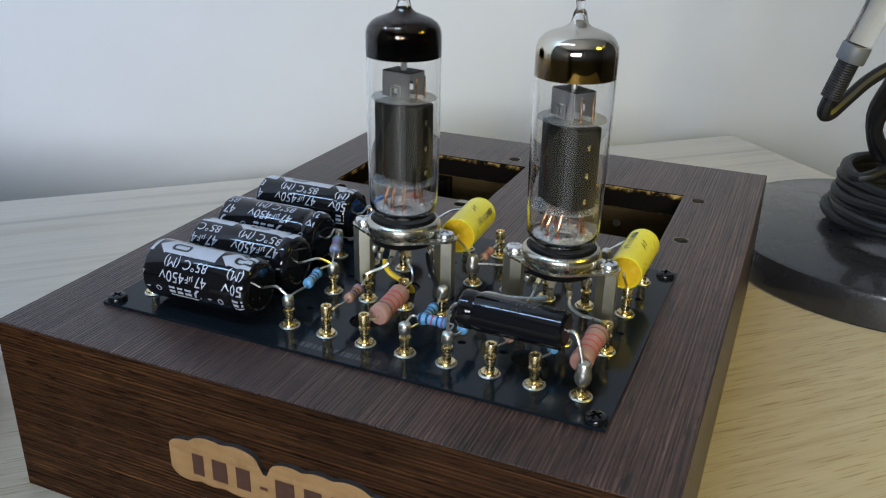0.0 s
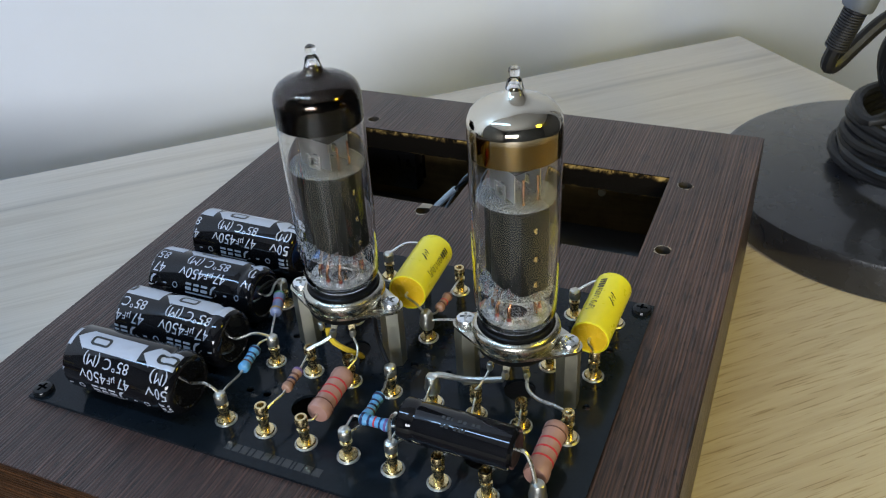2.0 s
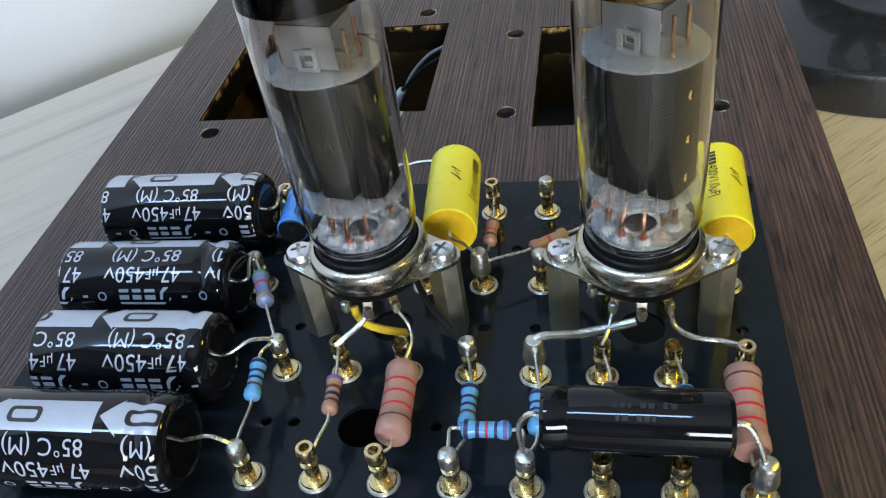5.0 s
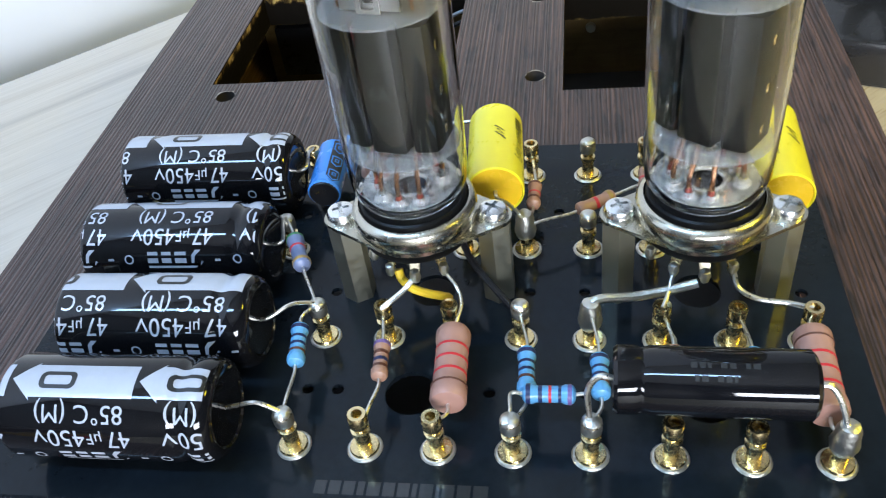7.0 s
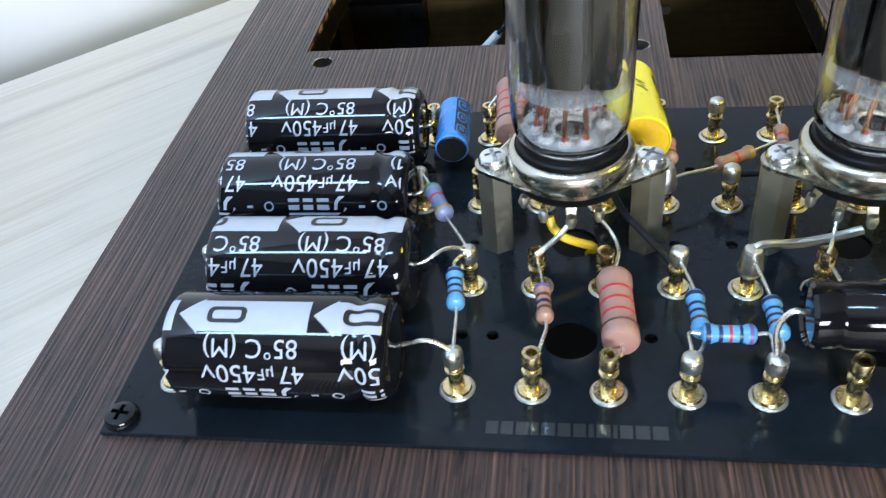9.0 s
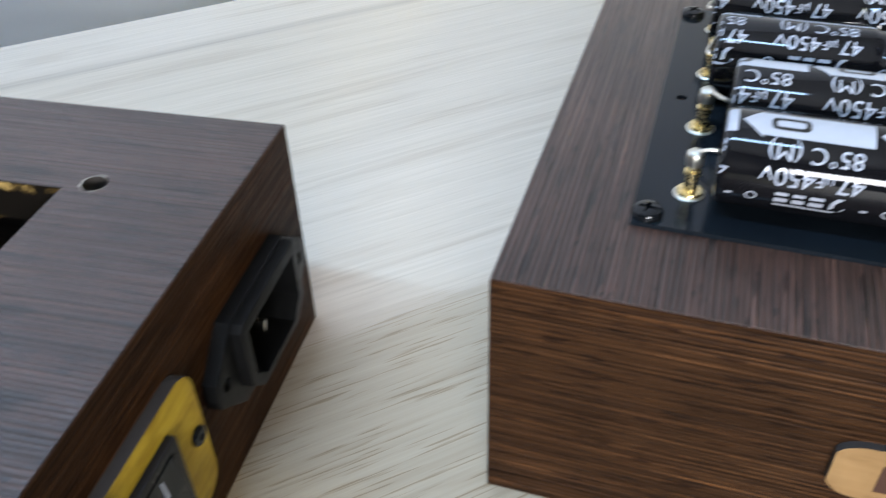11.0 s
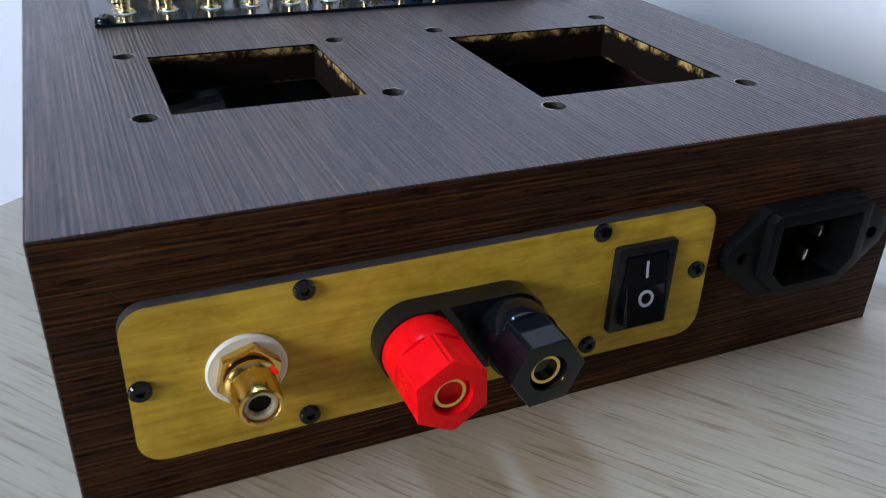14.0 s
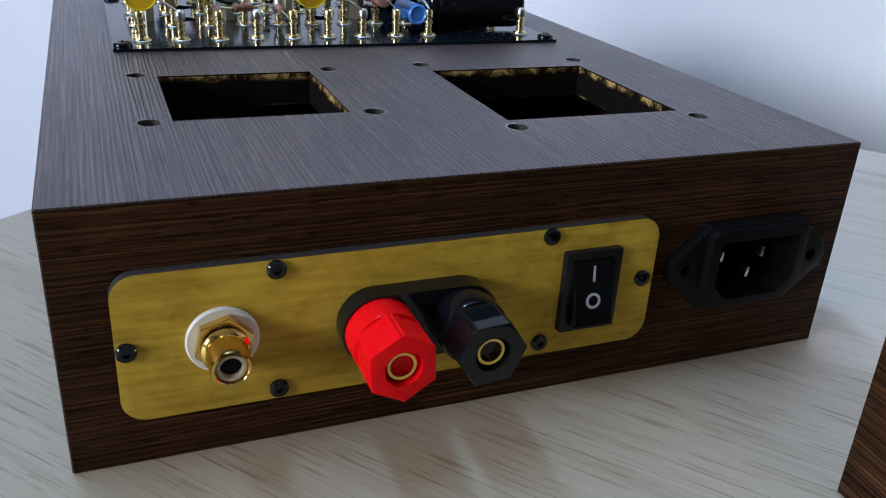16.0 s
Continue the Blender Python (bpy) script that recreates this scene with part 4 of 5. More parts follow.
def tube_socket(at, cx, cy):
    o = (cx, cy, PCB_Z)
    t = thing("tube_socket", "black tube socket in a bright metal ring on hexagonal standoffs", "tube socket", "tube sockets", at @ cm(*o))
    part("mounting_plate", carved(prism(eared_plate(1.10, 1.44, 0.35), 1.93, 2.01, 0.012), [prism(disc(0, 0, 1.0, 32), 1.5, 2.4)]), PLATE, t)
    rim = lathe([(1.01, 2.36), (1.015, 2.43), (1.035, 2.465), (1.06, 2.46), (1.10, 2.435), (1.14, 2.395), (1.165, 2.34), (1.172, 2.26), (1.165, 2.16), (1.14, 2.07), (1.10, 2.013), (1.01, 2.013)], 48)
    part("clamp_ring", rim, PLATE, t)
    part("socket_body", lathe([(0, 2.50), (0.78, 2.51), (0.88, 2.55), (0.95, 2.56), (0.99, 2.53), (1.005, 2.47), (1.005, 2.38), (1.0, 2.36), (1.0, 1.92), (1.07, 1.90), (1.075, 1.80), (1.05, 1.745), (0.96, 1.72), (0, 1.72)], 40), BLACK_MATT, t)
    for s in (-1, 1):
        part("standoff", prism(disc(s * 1.44, 0, 0.335, 6, radians(30)), 0.0, 1.93, 0.015), SATIN, t, "satin hexagonal metal standoff")
        part("socket_screw", SCREW_NICKEL, None, t, "bright cross-head screw", cm(s * 1.44, 0, 2.01, 0, 0, 40 + 20 * s))
    for k in range(9):
        a = radians(-53 - 36 * k)
        bm = bmesh.new()
        c, s = math.cos(a), math.sin(a)
        add_box(bm, -0.13, 0.13, -0.02, 0.02, -0.56, 0.06)
        for v in bm.verts:
            if v.co.z < -0.5:
                v.co.x *= 0.62
        bmesh.ops.bevel(bm, geom=list(bm.edges), offset=0.012, segments=1, affect="EDGES")
        lean = 32 if k % 2 else 24
        bm.transform(Matrix.Translation((c * 0.66, s * 0.66, 1.74)) @ Matrix.Rotation(a + radians(90), 4, "Z") @ Matrix.Rotation(radians(-lean), 4, "X"))
        lug = part("solder_lug", bm, LUG if k % 2 else BRASS, t)
        tip = 0.66 + 0.50 * math.sin(radians(lean))
        blob = lump(lathe([(0, -0.14), (0.07, -0.11), (0.105, 0.0), (0.08, 0.12), (0, 0.17)], 10), 0.1, 1, k)
        blob.transform(Matrix.Translation((c * tip, s * tip, 1.74 - 0.50 * math.cos(radians(lean)))))
        part("solder", blob, TIN, lug, "bright solder blob")
    return t


def valve(at, cx, cy, turn, getter, getter_z, label):
    zb = 8.36
    t = thing("vacuum_tube", label, "vacuum tube", "vacuum tubes", at @ cm(cx, cy, zb))
    r, w = 1.11, 0.05
    outer = [(0, 0.36), (0.50, 0.35), (0.80, 0.36), (0.92, 0.41), (0.995, 0.50), (1.04, 0.64), (1.066, 0.85), (1.08, 1.3), (1.10, 2.6), (r, 3.6), (r, 5.84), (r - 0.015, 5.98), (r - 0.07, 6.12), (r - 0.17, 6.24), (r - 0.33, 6.34), (0.55, 6.42), (0.36, 6.49), (0.25, 6.58), (0.205, 6.70), (0.185, 6.80), (0.165, 6.88), (0.105, 6.95), (0.115, 7.02), (0.135, 7.08), (0.125, 7.15), (0.06, 7.20), (0.006, 7.21)]
    inner = [(0.006, 6.82), (0.08, 6.80), (0.13, 6.66), (0.22, 6.52), (0.36, 6.43), (0.55, 6.36), (r - 0.35, 6.28), (r - 0.21, 6.19), (r - 0.12, 6.09), (r - w - 0.015, 5.95), (r - w, 5.83), (r - w, 3.6), (1.05, 2.6), (1.03, 1.3), (1.014, 0.87), (0.985, 0.69), (0.93, 0.57), (0.80, 0.49), (0.5, 0.46), (0, 0.46)]
    bulb = part("glass_bulb", lathe(outer + inner, 56), GLASS, t, "clear glass envelope with a drawn tip")
    bulb.visible_shadow = False
    g = r - 0.022
    z0 = getter_z - zb
    part("getter_mirror", lathe([(g, z0), (g, 5.84), (r - 0.037, 5.97), (r - 0.09, 6.10), (r - 0.185, 6.22), (r - 0.34, 6.318), (0.55, 6.398), (0.355, 6.466), (0.235, 6.56), (0.17, 6.66)], 56), getter, t, "shiny getter mirror inside the top")
    spin = Matrix.Rotation(radians(turn), 4, "Z")

    def inside(name, bm, mat, words=""):
        bm.transform(spin)
        return part(name, bm, mat, t, words)

    half = [(-0.84, -0.28), (-0.80, -0.40), (-0.70, -0.45), (-0.46, -0.48), (-0.41, -0.44), (-0.38, -0.30), (-0.33, -0.30), (-0.30, -0.54), (-0.25, -0.57), (0.25, -0.57), (0.30, -0.54), (0.33, -0.30), (0.38, -0.30), (0.41, -0.44), (0.46, -0.48), (0.70, -0.45), (0.80, -0.40), (0.84, -0.28)]
    outline = half + [(-x, -y) for x, y in half]
    anode = prism(outline, 1.60, 3.88, 0.01)
    anode = carved(anode, [box(0.72, 1.0, -0.07, 0.07, z, z + 0.16) for z in (1.75, 2.5, 3.3)] + [box(-1.0, -0.72, -0.07, 0.07, z, z + 0.16) for z in (1.75, 2.5, 3.3)])
    shell = inside("anode", anode, ANODE, "dark grey metal anode")
    if turn > -20:
        code = lettering("6A", 0.4, 0.34, 0.26)
        code.transform(spin @ Matrix.Translation((0.0, -0.572, 2.72)) @ Matrix.Rotation(radians(90), 4, "X"))
        part("printed_code", code, PRINT_DARK, shell, "dark stamped code")
    for z in (1.46, 4.02):
        inside("mica_spacer", prism([(x * (1 if abs(y) < 0.75 else 0.98), y * 0.94) for x, y in disc(0, 0, 1.0, 28)], z, z + 0.035), MICA, "frosted white mica disc")
    for s in (-1, 1):
        bm = bmesh.new()
        add_box(bm, -0.5, 0.5, s * 0.36 - 0.012, s * 0.36 + 0.012, 4.09, 4.82)
        inside("shield_plate", carved(bm, [box(-0.09, 0.09, -2, 2, 4.20, 4.46)]), GRID_STEEL, "bright steel shield plate")
        for x in (-0.62, 0.62):
            inside("grid_rod", sweep([(x, s * 0.2, 4.06), (x, s * 0.2, 4.72)], 0.03, 8, 1), COPPER)
    inside("shield_plate", box(-0.5, 0.5, -0.35, 0.35, 4.82, 4.84), ANODE, "dark shield top")
    inside("bracket", carved(box(-0.20, 0.20, -0.44, -0.40, 4.06, 4.44), [box(-0.11, 0.11, -1, 1, 4.14, 4.36)]), BRACKET, "pale metal bracket")
    inside("bracket", carved(box(-0.20, 0.20, 0.40, 0.44, 4.06, 4.44), [box(-0.11, 0.11, -1, 1, 4.14, 4.36)]), BRACKET, "pale metal bracket")
    inside("getter_post", sweep([(0, 0, 4.84), (0, 0, 5.25)], 0.09, 8, 1), GRID_STEEL)
    inside("getter_cup", lathe([(0, 5.24), (0.34, 5.24), (0.36, 5.30), (0.30, 5.36), (0, 5.36)], 20), GRID_STEEL)
    for k in range(9):
        a = radians(36 * k + 20)
        c, s = math.cos(a), math.sin(a)
        inside("lead_wire", sweep([(0.60 * c, 0.60 * s, 0.50), (0.60 * c, 0.60 * s, 0.90), (0.56 * c, 0.52 * s, 1.10), (0.52 * c, 0.40 * s, 1.44)], 0.045, 7, 3), COPPER)
        inside("pin_seal", lathe([(0, 0.49), (0.060, 0.49), (0.058, 0.66), (0.044, 0.72), (0.044, 0.80), (0, 0.82)], 10, Matrix.Translation((0.60 * c, 0.60 * s, 0))), PIN_RED if k % 3 else NICKEL, "dark red wire seal" if k % 3 else "bright wire seal")
        inside("bead", lathe([(0.055, 0.47), (0.165, 0.475), (0.175, 0.52), (0.15, 0.57), (0.11, 0.62), (0.085, 0.64), (0.062, 0.60)], 14, Matrix.Translation((0.60 * c, 0.60 * s, 0))), BEAD, "milky glass bead")
    for s in (-1, 1):
        for z in (1.75, 2.5, 3.3):
            inside("anode_clip", box(s * 0.80 - 0.035, s * 0.80 + 0.035, -0.045, 0.045, z - 0.03, z + 0.17, 0.015), BRASS, "small bright clip")
    inside("exhaust_ring", lathe([(0.30, 0.465), (0.36, 0.47), (0.37, 0.52), (0.33, 0.54), (0.29, 0.51)], 24), BEAD)
    inside("stem_disc", lathe([(0.37, 0.465), (0.80, 0.50), (0.90, 0.555), (0.89, 0.565), (0.80, 0.512), (0.37, 0.475), (0.37, 0.465)], 36), STEM, "milky glass stem")
    return t


def hookup(at, name, label, pts, r, mat):
    o = pts[0]
    solid(name, sweep([tuple(Vector(p) - Vector(o)) for p in pts], r, 8, 6), mat, label, "wire", "hook-up wires", at @ cm(*o))


def populate(at):
    """Everything that sits on one circuit board."""
    caps = ((0.0, -4.68, -0.92, -11, 0.50, -0.18), (2.03, -4.62, -0.90, 12, -0.63, -0.04), (4.15, -5.10, -1.25, 27, -0.11, 0.0), (6.65, -5.28, -1.37, 8, 0.20, 0.02))
    zc = 7.10
    for n, (y, x0, x1, spin, phase, shift) in enumerate(caps):
        c = large_capacitor(at, y, x0, x1, spin, phase, shift)
        o = ((x0 + x1) / 2, y, zc)
        right = ((-0.02, 0.0), (-0.02, 2.54), (-1.27, 5.08), (-1.27, 7.62))[n]
        leads(c, [[(x1 - 0.12, y, zc), (x1 + 0.18, y, zc + 0.10), ((x1 + right[0]) / 2 + 0.1, (y + right[1]) / 2, zc + 0.18), (right[0], right[1], 7.06)]], o, 0.04)
        leads(c, [[(x0 + 0.12, y, zc), (x0 - 0.12, y, zc + 0.05), (-5.08, ROWS_Y[n], 7.06)]], o, 0.04)
    c, long = film_capacitor(at, (8.76, 4.95, 7.52), (8.82, 7.42, 7.56), 0.54)
    film_print(c, long, 0.54, -112, 0.46)
    hookup(at, "capacitor_lead", "tinned lead bent down from a yellow capacitor", [(8.76, 5.00, 7.52), (8.78, 4.80, 7.50), (8.84, 4.90, 7.28), (8.89, 5.06, 6.98)], 0.04, WIRE)
    hookup(at, "capacitor_lead", "tinned lead bent down from a yellow capacitor", [(8.82, 7.38, 7.56), (8.72, 7.62, 7.56), (8.2, 7.78, 7.40), (7.66, 7.64, 7.02)], 0.04, WIRE)
    c, long = film_capacitor(at, (3.26, 4.98, 7.72), (3.08, 7.46, 7.64), 0.58)
    film_print(c, long, 0.58, -30, -0.48)
    hookup(at, "capacitor_lead", "tinned lead bent down from a yellow capacitor", [(3.26, 5.04, 7.72), (3.30, 4.84, 7.70), (3.50, 5.00, 7.40), (3.80, 5.06, 6.98)], 0.04, WIRE)
    hookup(at, "capacitor_lead", "tinned lead bent down from a yellow capacitor", [(3.08, 7.40, 7.64), (2.88, 7.66, 7.62), (1.9, 7.9, 7.40), (1.28, 7.64, 7.02)], 0.04, WIRE)
    black_film_capacitor(at)
    small_blue_capacitor(at)
    zr = 6.88
    pink = "large pink-beige carbon resistor with red bands"
    blue = "small light blue film resistor with dark bands"
    tan = "small tan carbon resistor with brown and violet bands"
    red3 = ((0.30, "red", 0.034), (0.47, "red", 0.034), (0.64, "red", 0.034), (0.80, "brown", 0.022))
    red3b = ((0.70, "red", 0.034), (0.53, "red", 0.034), (0.36, "red", 0.034), (0.16, "brown", 0.022))
    dark4 = ((0.14, "navy", 0.09), (0.36, "navy", 0.065), (0.53, "navy", 0.065), (0.69, "brown", 0.06))
    resistor(at, (2.66, 2.06, 6.84), (2.74, 0.40, 6.84), 0.29, PINK, red3, (None, (2.54, 0.0, 6.80)), pink, True)
    resistor(at, (8.76, 2.04, 6.92), (8.72, 0.30, 6.88), 0.29, PINK, red3b[::-1], ((8.89, 2.54, 6.80), (8.89, 0.0, 6.80)), pink, True)
    resistor(at, (0.50, 7.75, 7.45), (0.60, 5.80, 7.40), 0.29, PINK, red3, ((0.0, 7.62, 7.0), (0.0, 5.08, 7.0)), pink, True)
    resistor(at, (1.40, 1.74, zr), (1.48, 0.88, zr), 0.130, TAN, ((0.12, "violet", 0.1), (0.36, "brown", 0.09), (0.55, "navy", 0.09), (0.72, "brown", 0.08)), ((1.27, 2.54, 6.85), (1.36, 0.05, 6.82)), tan)
    resistor(at, (-0.20, 2.05, 6.98), (-0.08, 1.12, 6.92), 0.140, BLUE, dark4, ((-0.02, 2.54, 6.98), (0.0, 0.0, 7.0)), blue)
    resistor(at, (-0.95, 4.50, 7.02), (-0.52, 3.55, 7.02), 0.155, GREYBLUE, ((0.12, "green", 0.06), (0.42, "red", 0.06), (0.86, "gold", 0.08)), ((-1.27, 5.08, 7.02), (-0.02, 2.56, 7.06)), "small grey-blue resistor with green, red and gold bands")
    resistor(at, (4.00, 1.62, zr), (4.04, 0.62, zr), 0.140, BLUE, dark4, ((3.81, 2.54, 6.85), (3.83, 0.0, 6.82)), blue)
    resistor(at, (3.98, 0.50, 7.05), (4.86, 0.50, 7.05), 0.140, BLUE, ((0.12, "navy", 0.09), (0.34, "navy", 0.08), (0.52, "red", 0.06), (0.70, "navy", 0.065), (0.88, "violet", 0.08)), ((3.81, 0.0, 7.02), (5.08, 0.0, 6.95)), blue)
    resistor(at, (5.24, 1.50, zr), (5.26, 0.58, zr), 0.140, BLUE, dark4, ((5.10, 2.54, 6.85), (5.12, 0.05, 6.85)), blue)
    resistor(at, (6.50, 1.78, 6.80), (6.52, 0.90, 6.75), 0.130, TAN, dark4, ((6.37, 2.54, 6.82), (6.37, 0.0, 6.82)), tan)
    resistor(at, (7.78, 1.75, 6.80), (7.80, 0.85, 6.75), 0.140, BLUE, dark4, ((7.64, 2.54, 6.82), (7.64, 0.0, 6.82)), blue)
    resistor(at, (3.95, 6.42, 6.82), (3.94, 5.62, 6.82), 0.130, TAN, ((0.14, "brown", 0.08), (0.5, "red", 0.06), (0.7, "brown", 0.08)), ((3.84, 7.62, 6.60), (3.83, 5.10, 6.90)), tan)
    resistor(at, (4.84, 5.46, 6.82), (5.62, 5.92, 6.86), 0.130, TAN, ((0.2, "brown", 0.1), (0.5, "red", 0.08), (0.85, "gold", 0.1)), ((3.86, 5.0, 6.82), (6.30, 6.25, 6.90)), tan)
    resistor(at, (6.30, 6.80, 6.84), (6.22, 6.02, 6.84), 0.130, TAN, ((0.2, "brown", 0.1), (0.5, "red", 0.08), (0.85, "violet", 0.1)), ((6.33, 7.62, 6.85), (6.34, 5.08, 6.85)), tan)
    for cx in (1.89, 7.06):
        tube_socket(at, cx, 3.815)
    valve(at, 1.89, 3.815, -12, GETTER_DARK, 13.62, "miniature vacuum tube with a dark getter mirror under its glass tip")
    valve(at, 7.06, 3.815, -36, GETTER_GOLD, 13.54, "miniature vacuum tube with a golden-silver getter mirror under its glass tip")
    bare = "bare tinned wire from a socket lug to a terminal"
    hookup(at, "bare_wire", bare, [(1.27, 2.42, 7.02), (1.42, 2.52, 7.09), (1.66, 2.74, 7.18), (1.84, 2.90, 7.32)], 0.055, TIN)
    hookup(at, "bare_wire", "bare lead from a large resistor up to a socket lug", [(2.66, 2.02, 6.86), (2.70, 2.24, 6.92), (2.76, 2.58, 7.00), (2.66, 2.88, 7.12), (2.46, 3.05, 7.32)], 0.034, WIRE)
    hookup(at, "bare_wire", "thick tinned wire from a terminal to a socket lug", [(5.08, 2.54, 7.06), (5.30, 2.62, 7.12), (5.90, 2.76, 7.04), (6.50, 2.88, 7.08), (6.98, 2.94, 7.20)], 0.085, TIN)
    hookup(at, "bare_wire", bare, [(6.36, 2.54, 6.98), (6.42, 2.66, 7.04), (6.50, 2.90, 7.14), (6.56, 3.08, 7.32)], 0.04, WIRE)
    hookup(at, "bare_wire", bare, [(7.60, 3.10, 7.32), (7.68, 2.92, 7.10), (8.0, 2.75, 7.0), (8.5, 2.68, 6.97), (8.89, 2.54, 6.98)], 0.05, WIRE)
    hookup(at, "insulated_wire", "yellow insulated wire under a tube socket", [(1.50, 3.26, 7.24), (1.56, 3.18, 7.06), (1.74, 3.12, 6.88), (2.02, 3.14, 6.72), (2.28, 3.24, 6.55), (2.34, 3.50, 6.25), (2.25, 3.75, 5.9)], 0.085, YELLOW_WIRE)
    hookup(at, "insulated_wire", "dark insulated wire from a socket to a terminal", [(2.62, 4.05, 7.35), (2.90, 3.62, 7.05), (3.35, 3.15, 6.80), (3.70, 2.85, 6.55), (3.80, 2.62, 6.42)], 0.07, RUBBER)
    hookup(at, "insulated_wire", "dark insulated wire from a socket to a terminal", [(5.10, 5.08, 6.88), (5.5, 5.1, 6.88), (6.0, 5.0, 7.0), (6.5, 4.55, 7.35)], 0.07, RUBBER)


# ---- the rear panel ----
BACK = Matrix.Rotation(math.pi, 4, "Z") @ Matrix.Rotation(radians(90), 4, "X")


def rear(at, back):
    """Rear fittings. Each is built with z outwards from the rear face, x to the viewer's right when seen from behind."""

    def spot(x, z, out=0.0):
        return at @ cm(x, back + out, z) @ BACK

    p = thing("rear_panel", "ochre birch plywood panel screwed to the rear board", "panel", "rear panels", spot(4.35, 2.925))
    plate = prism(rounded(-6.30, 6.30, -1.675, 1.675, 0.52, 8), 0.0, 0.26, 0.012)
    for f in plate.faces:
        if abs(f.normal.z) < 0.5:
            f.material_index = 1
    part("plate", plate, [PLY_YELLOW, CHARRED], p)
    for x, z in ((10.44, 2.93), (7.41, 4.39), (7.43, 1.52), (1.06, 4.42), (1.08, 1.60), (-1.62, 3.0)):
        part("panel_screw", SCREW_SMALL, None, p, "black socket-head screw", cm(4.35 - x, z - 2.925, 0.26))
    j = thing("phono_socket", "gold-plated phono socket with a white nylon washer", "socket", "rear sockets", spot(8.56, 2.94, 0.26))
    part("washer", lathe([(0.3, 0.0), (0.75, 0.0), (0.76, 0.06), (0.72, 0.10), (0.3, 0.10)], 36), NYLON, j, "white nylon washer")
    part("nut", carved(prism(disc(0, 0, 0.62, 6, 0.3), 0.10, 0.34, 0.03), [prism(disc(0, 0, 0.36, 24), 0, 1)]), GOLD, j, "gold hexagonal nut")
    part("barrel", lathe([(0.46, 0.46), (0.50, 0.48), (0.50, 0.56), (0.46, 0.60), (0.43, 0.62), (0.42, 1.12), (0.39, 1.24), (0.34, 1.26), (0.32, 1.24), (0.32, 0.9), (0.3, 0.3)], 36), GOLD, j, "gold-plated barrel")
    part("seal_ring", lathe([(0.36, 0.33), (0.45, 0.34), (0.46, 0.40), (0.45, 0.47), (0.36, 0.48)], 32), BLACK_MATT, j, "black rubber ring")
    part("insulator", lathe([(0.32, 0.9), (0.32, 1.16), (0.29, 1.19), (0.235, 1.19), (0.215, 1.16), (0.215, 0.7), (0, 0.7)], 28), INSULATOR, j, "tan insulator ring")
    part("contact_well", lathe([(0, 1.06), (0.21, 1.06), (0.21, 0.9), (0, 0.9)], 20), BLACK_MATT, j, "dark hole")
    b = thing("speaker_terminal", "pair of red and black speaker binding posts on a black base", "terminal", "rear sockets", spot(4.35, 2.90, 0.26))
    part("base", prism(rounded(-1.80, 1.80, -0.82, 0.82, 0.80, 10), 0.0, 0.54, 0.09), BLACK_GLOSS, b)
    for x, mat, words in ((-0.98, RED, "red plastic binding post"), (0.98, BLACK_GLOSS, "black plastic binding post")):
        bm = lathe([(0.50, 0.42), (0.76, 0.44), (0.78, 0.55), (0.78, 1.10), (0.76, 1.18), (0.60, 1.22)], 40)
        bm.transform(Matrix.Translation((x, 0, 0)))
        post = part("binding_post", bm, mat, b, words)
        hexa = carved(prism(disc(0, 0, 0.80, 6, radians(33) if x < 0 else radians(4)), 1.05, 2.12, 0.05), [prism(disc(0, 0, 0.40, 24), 1.85, 3)])
        bmesh.ops.bevel(hexa, geom=[e for e in hexa.edges if abs(e.verts[0].co.z - e.verts[1].co.z) > 0.6], offset=0.06, segments=3, affect="EDGES")
        hexa.transform(Matrix.Translation((x, 0, 0)))
        part("hexagonal_knob", hexa, mat, post)
        part("rear_nut", lathe([(0, -1.55), (0.16, -1.55), (0.20, -1.30), (0.40, -1.28), (0.44, -1.20), (0.44, -0.95), (0, -0.95)], 18, Matrix.Translation((x, 0, 0))), SATIN, post, "satin nut inside the case")
        part("contact_sleeve", lathe([(0.34, 1.80), (0.34, 1.98), (0.31, 2.0), (0.25, 1.99), (0.24, 1.2), (0, 1.2)], 24, Matrix.Translation((x, 0, 0))), GOLD, post, "gold contact sleeve")
    s = thing("rocker_switch", "black rocker switch with white I and O marks", "switch", "rear switches", spot(-0.10, 2.93, 0.26))
    part("bezel", carved(prism(rounded(-0.77, 0.77, -1.06, 1.06, 0.06, 3), 0.0, 0.17, 0.03), [box(-0.56, 0.56, -0.86, 0.86, 0.05, 1)]), BLACK, s)
    key = bmesh.new()
    side = [(-0.84, 0.05), (0.84, 0.05), (0.84, 0.17), (0.10, 0.26), (-0.84, 0.44)]
    lo = [key.verts.new((-0.54, y, z)) for y, z in side]
    hi = [key.verts.new((0.54, y, z)) for y, z in side]
    key.faces.new(lo)
    key.faces.new(hi[::-1])
    for k in range(5):
        n = (k + 1) % 5
        key.faces.new((lo[k], hi[k], hi[n], lo[n]))
    bmesh.ops.bevel(key, geom=list(key.edges), offset=0.05, segments=2, affect="EDGES")
    part("rocker", key, BLACK_GLOSS, s)
    bar = box(-0.03, 0.03, -0.20, 0.20, 0, 0.006)
    bar.transform(Matrix.Translation((0.0, 0.48, 0.217)) @ Matrix.Rotation(radians(-6.9), 4, "X"))
    part("mark", bar, PRINT, s, "white I mark")
    ring = lathe([(0.13, 0), (0.20, 0), (0.20, 0.006), (0.13, 0.006)], 24)
    ring.transform(Matrix.Translation((0.0, -0.20, 0.321)) @ Matrix.Rotation(radians(-10.8), 4, "X"))
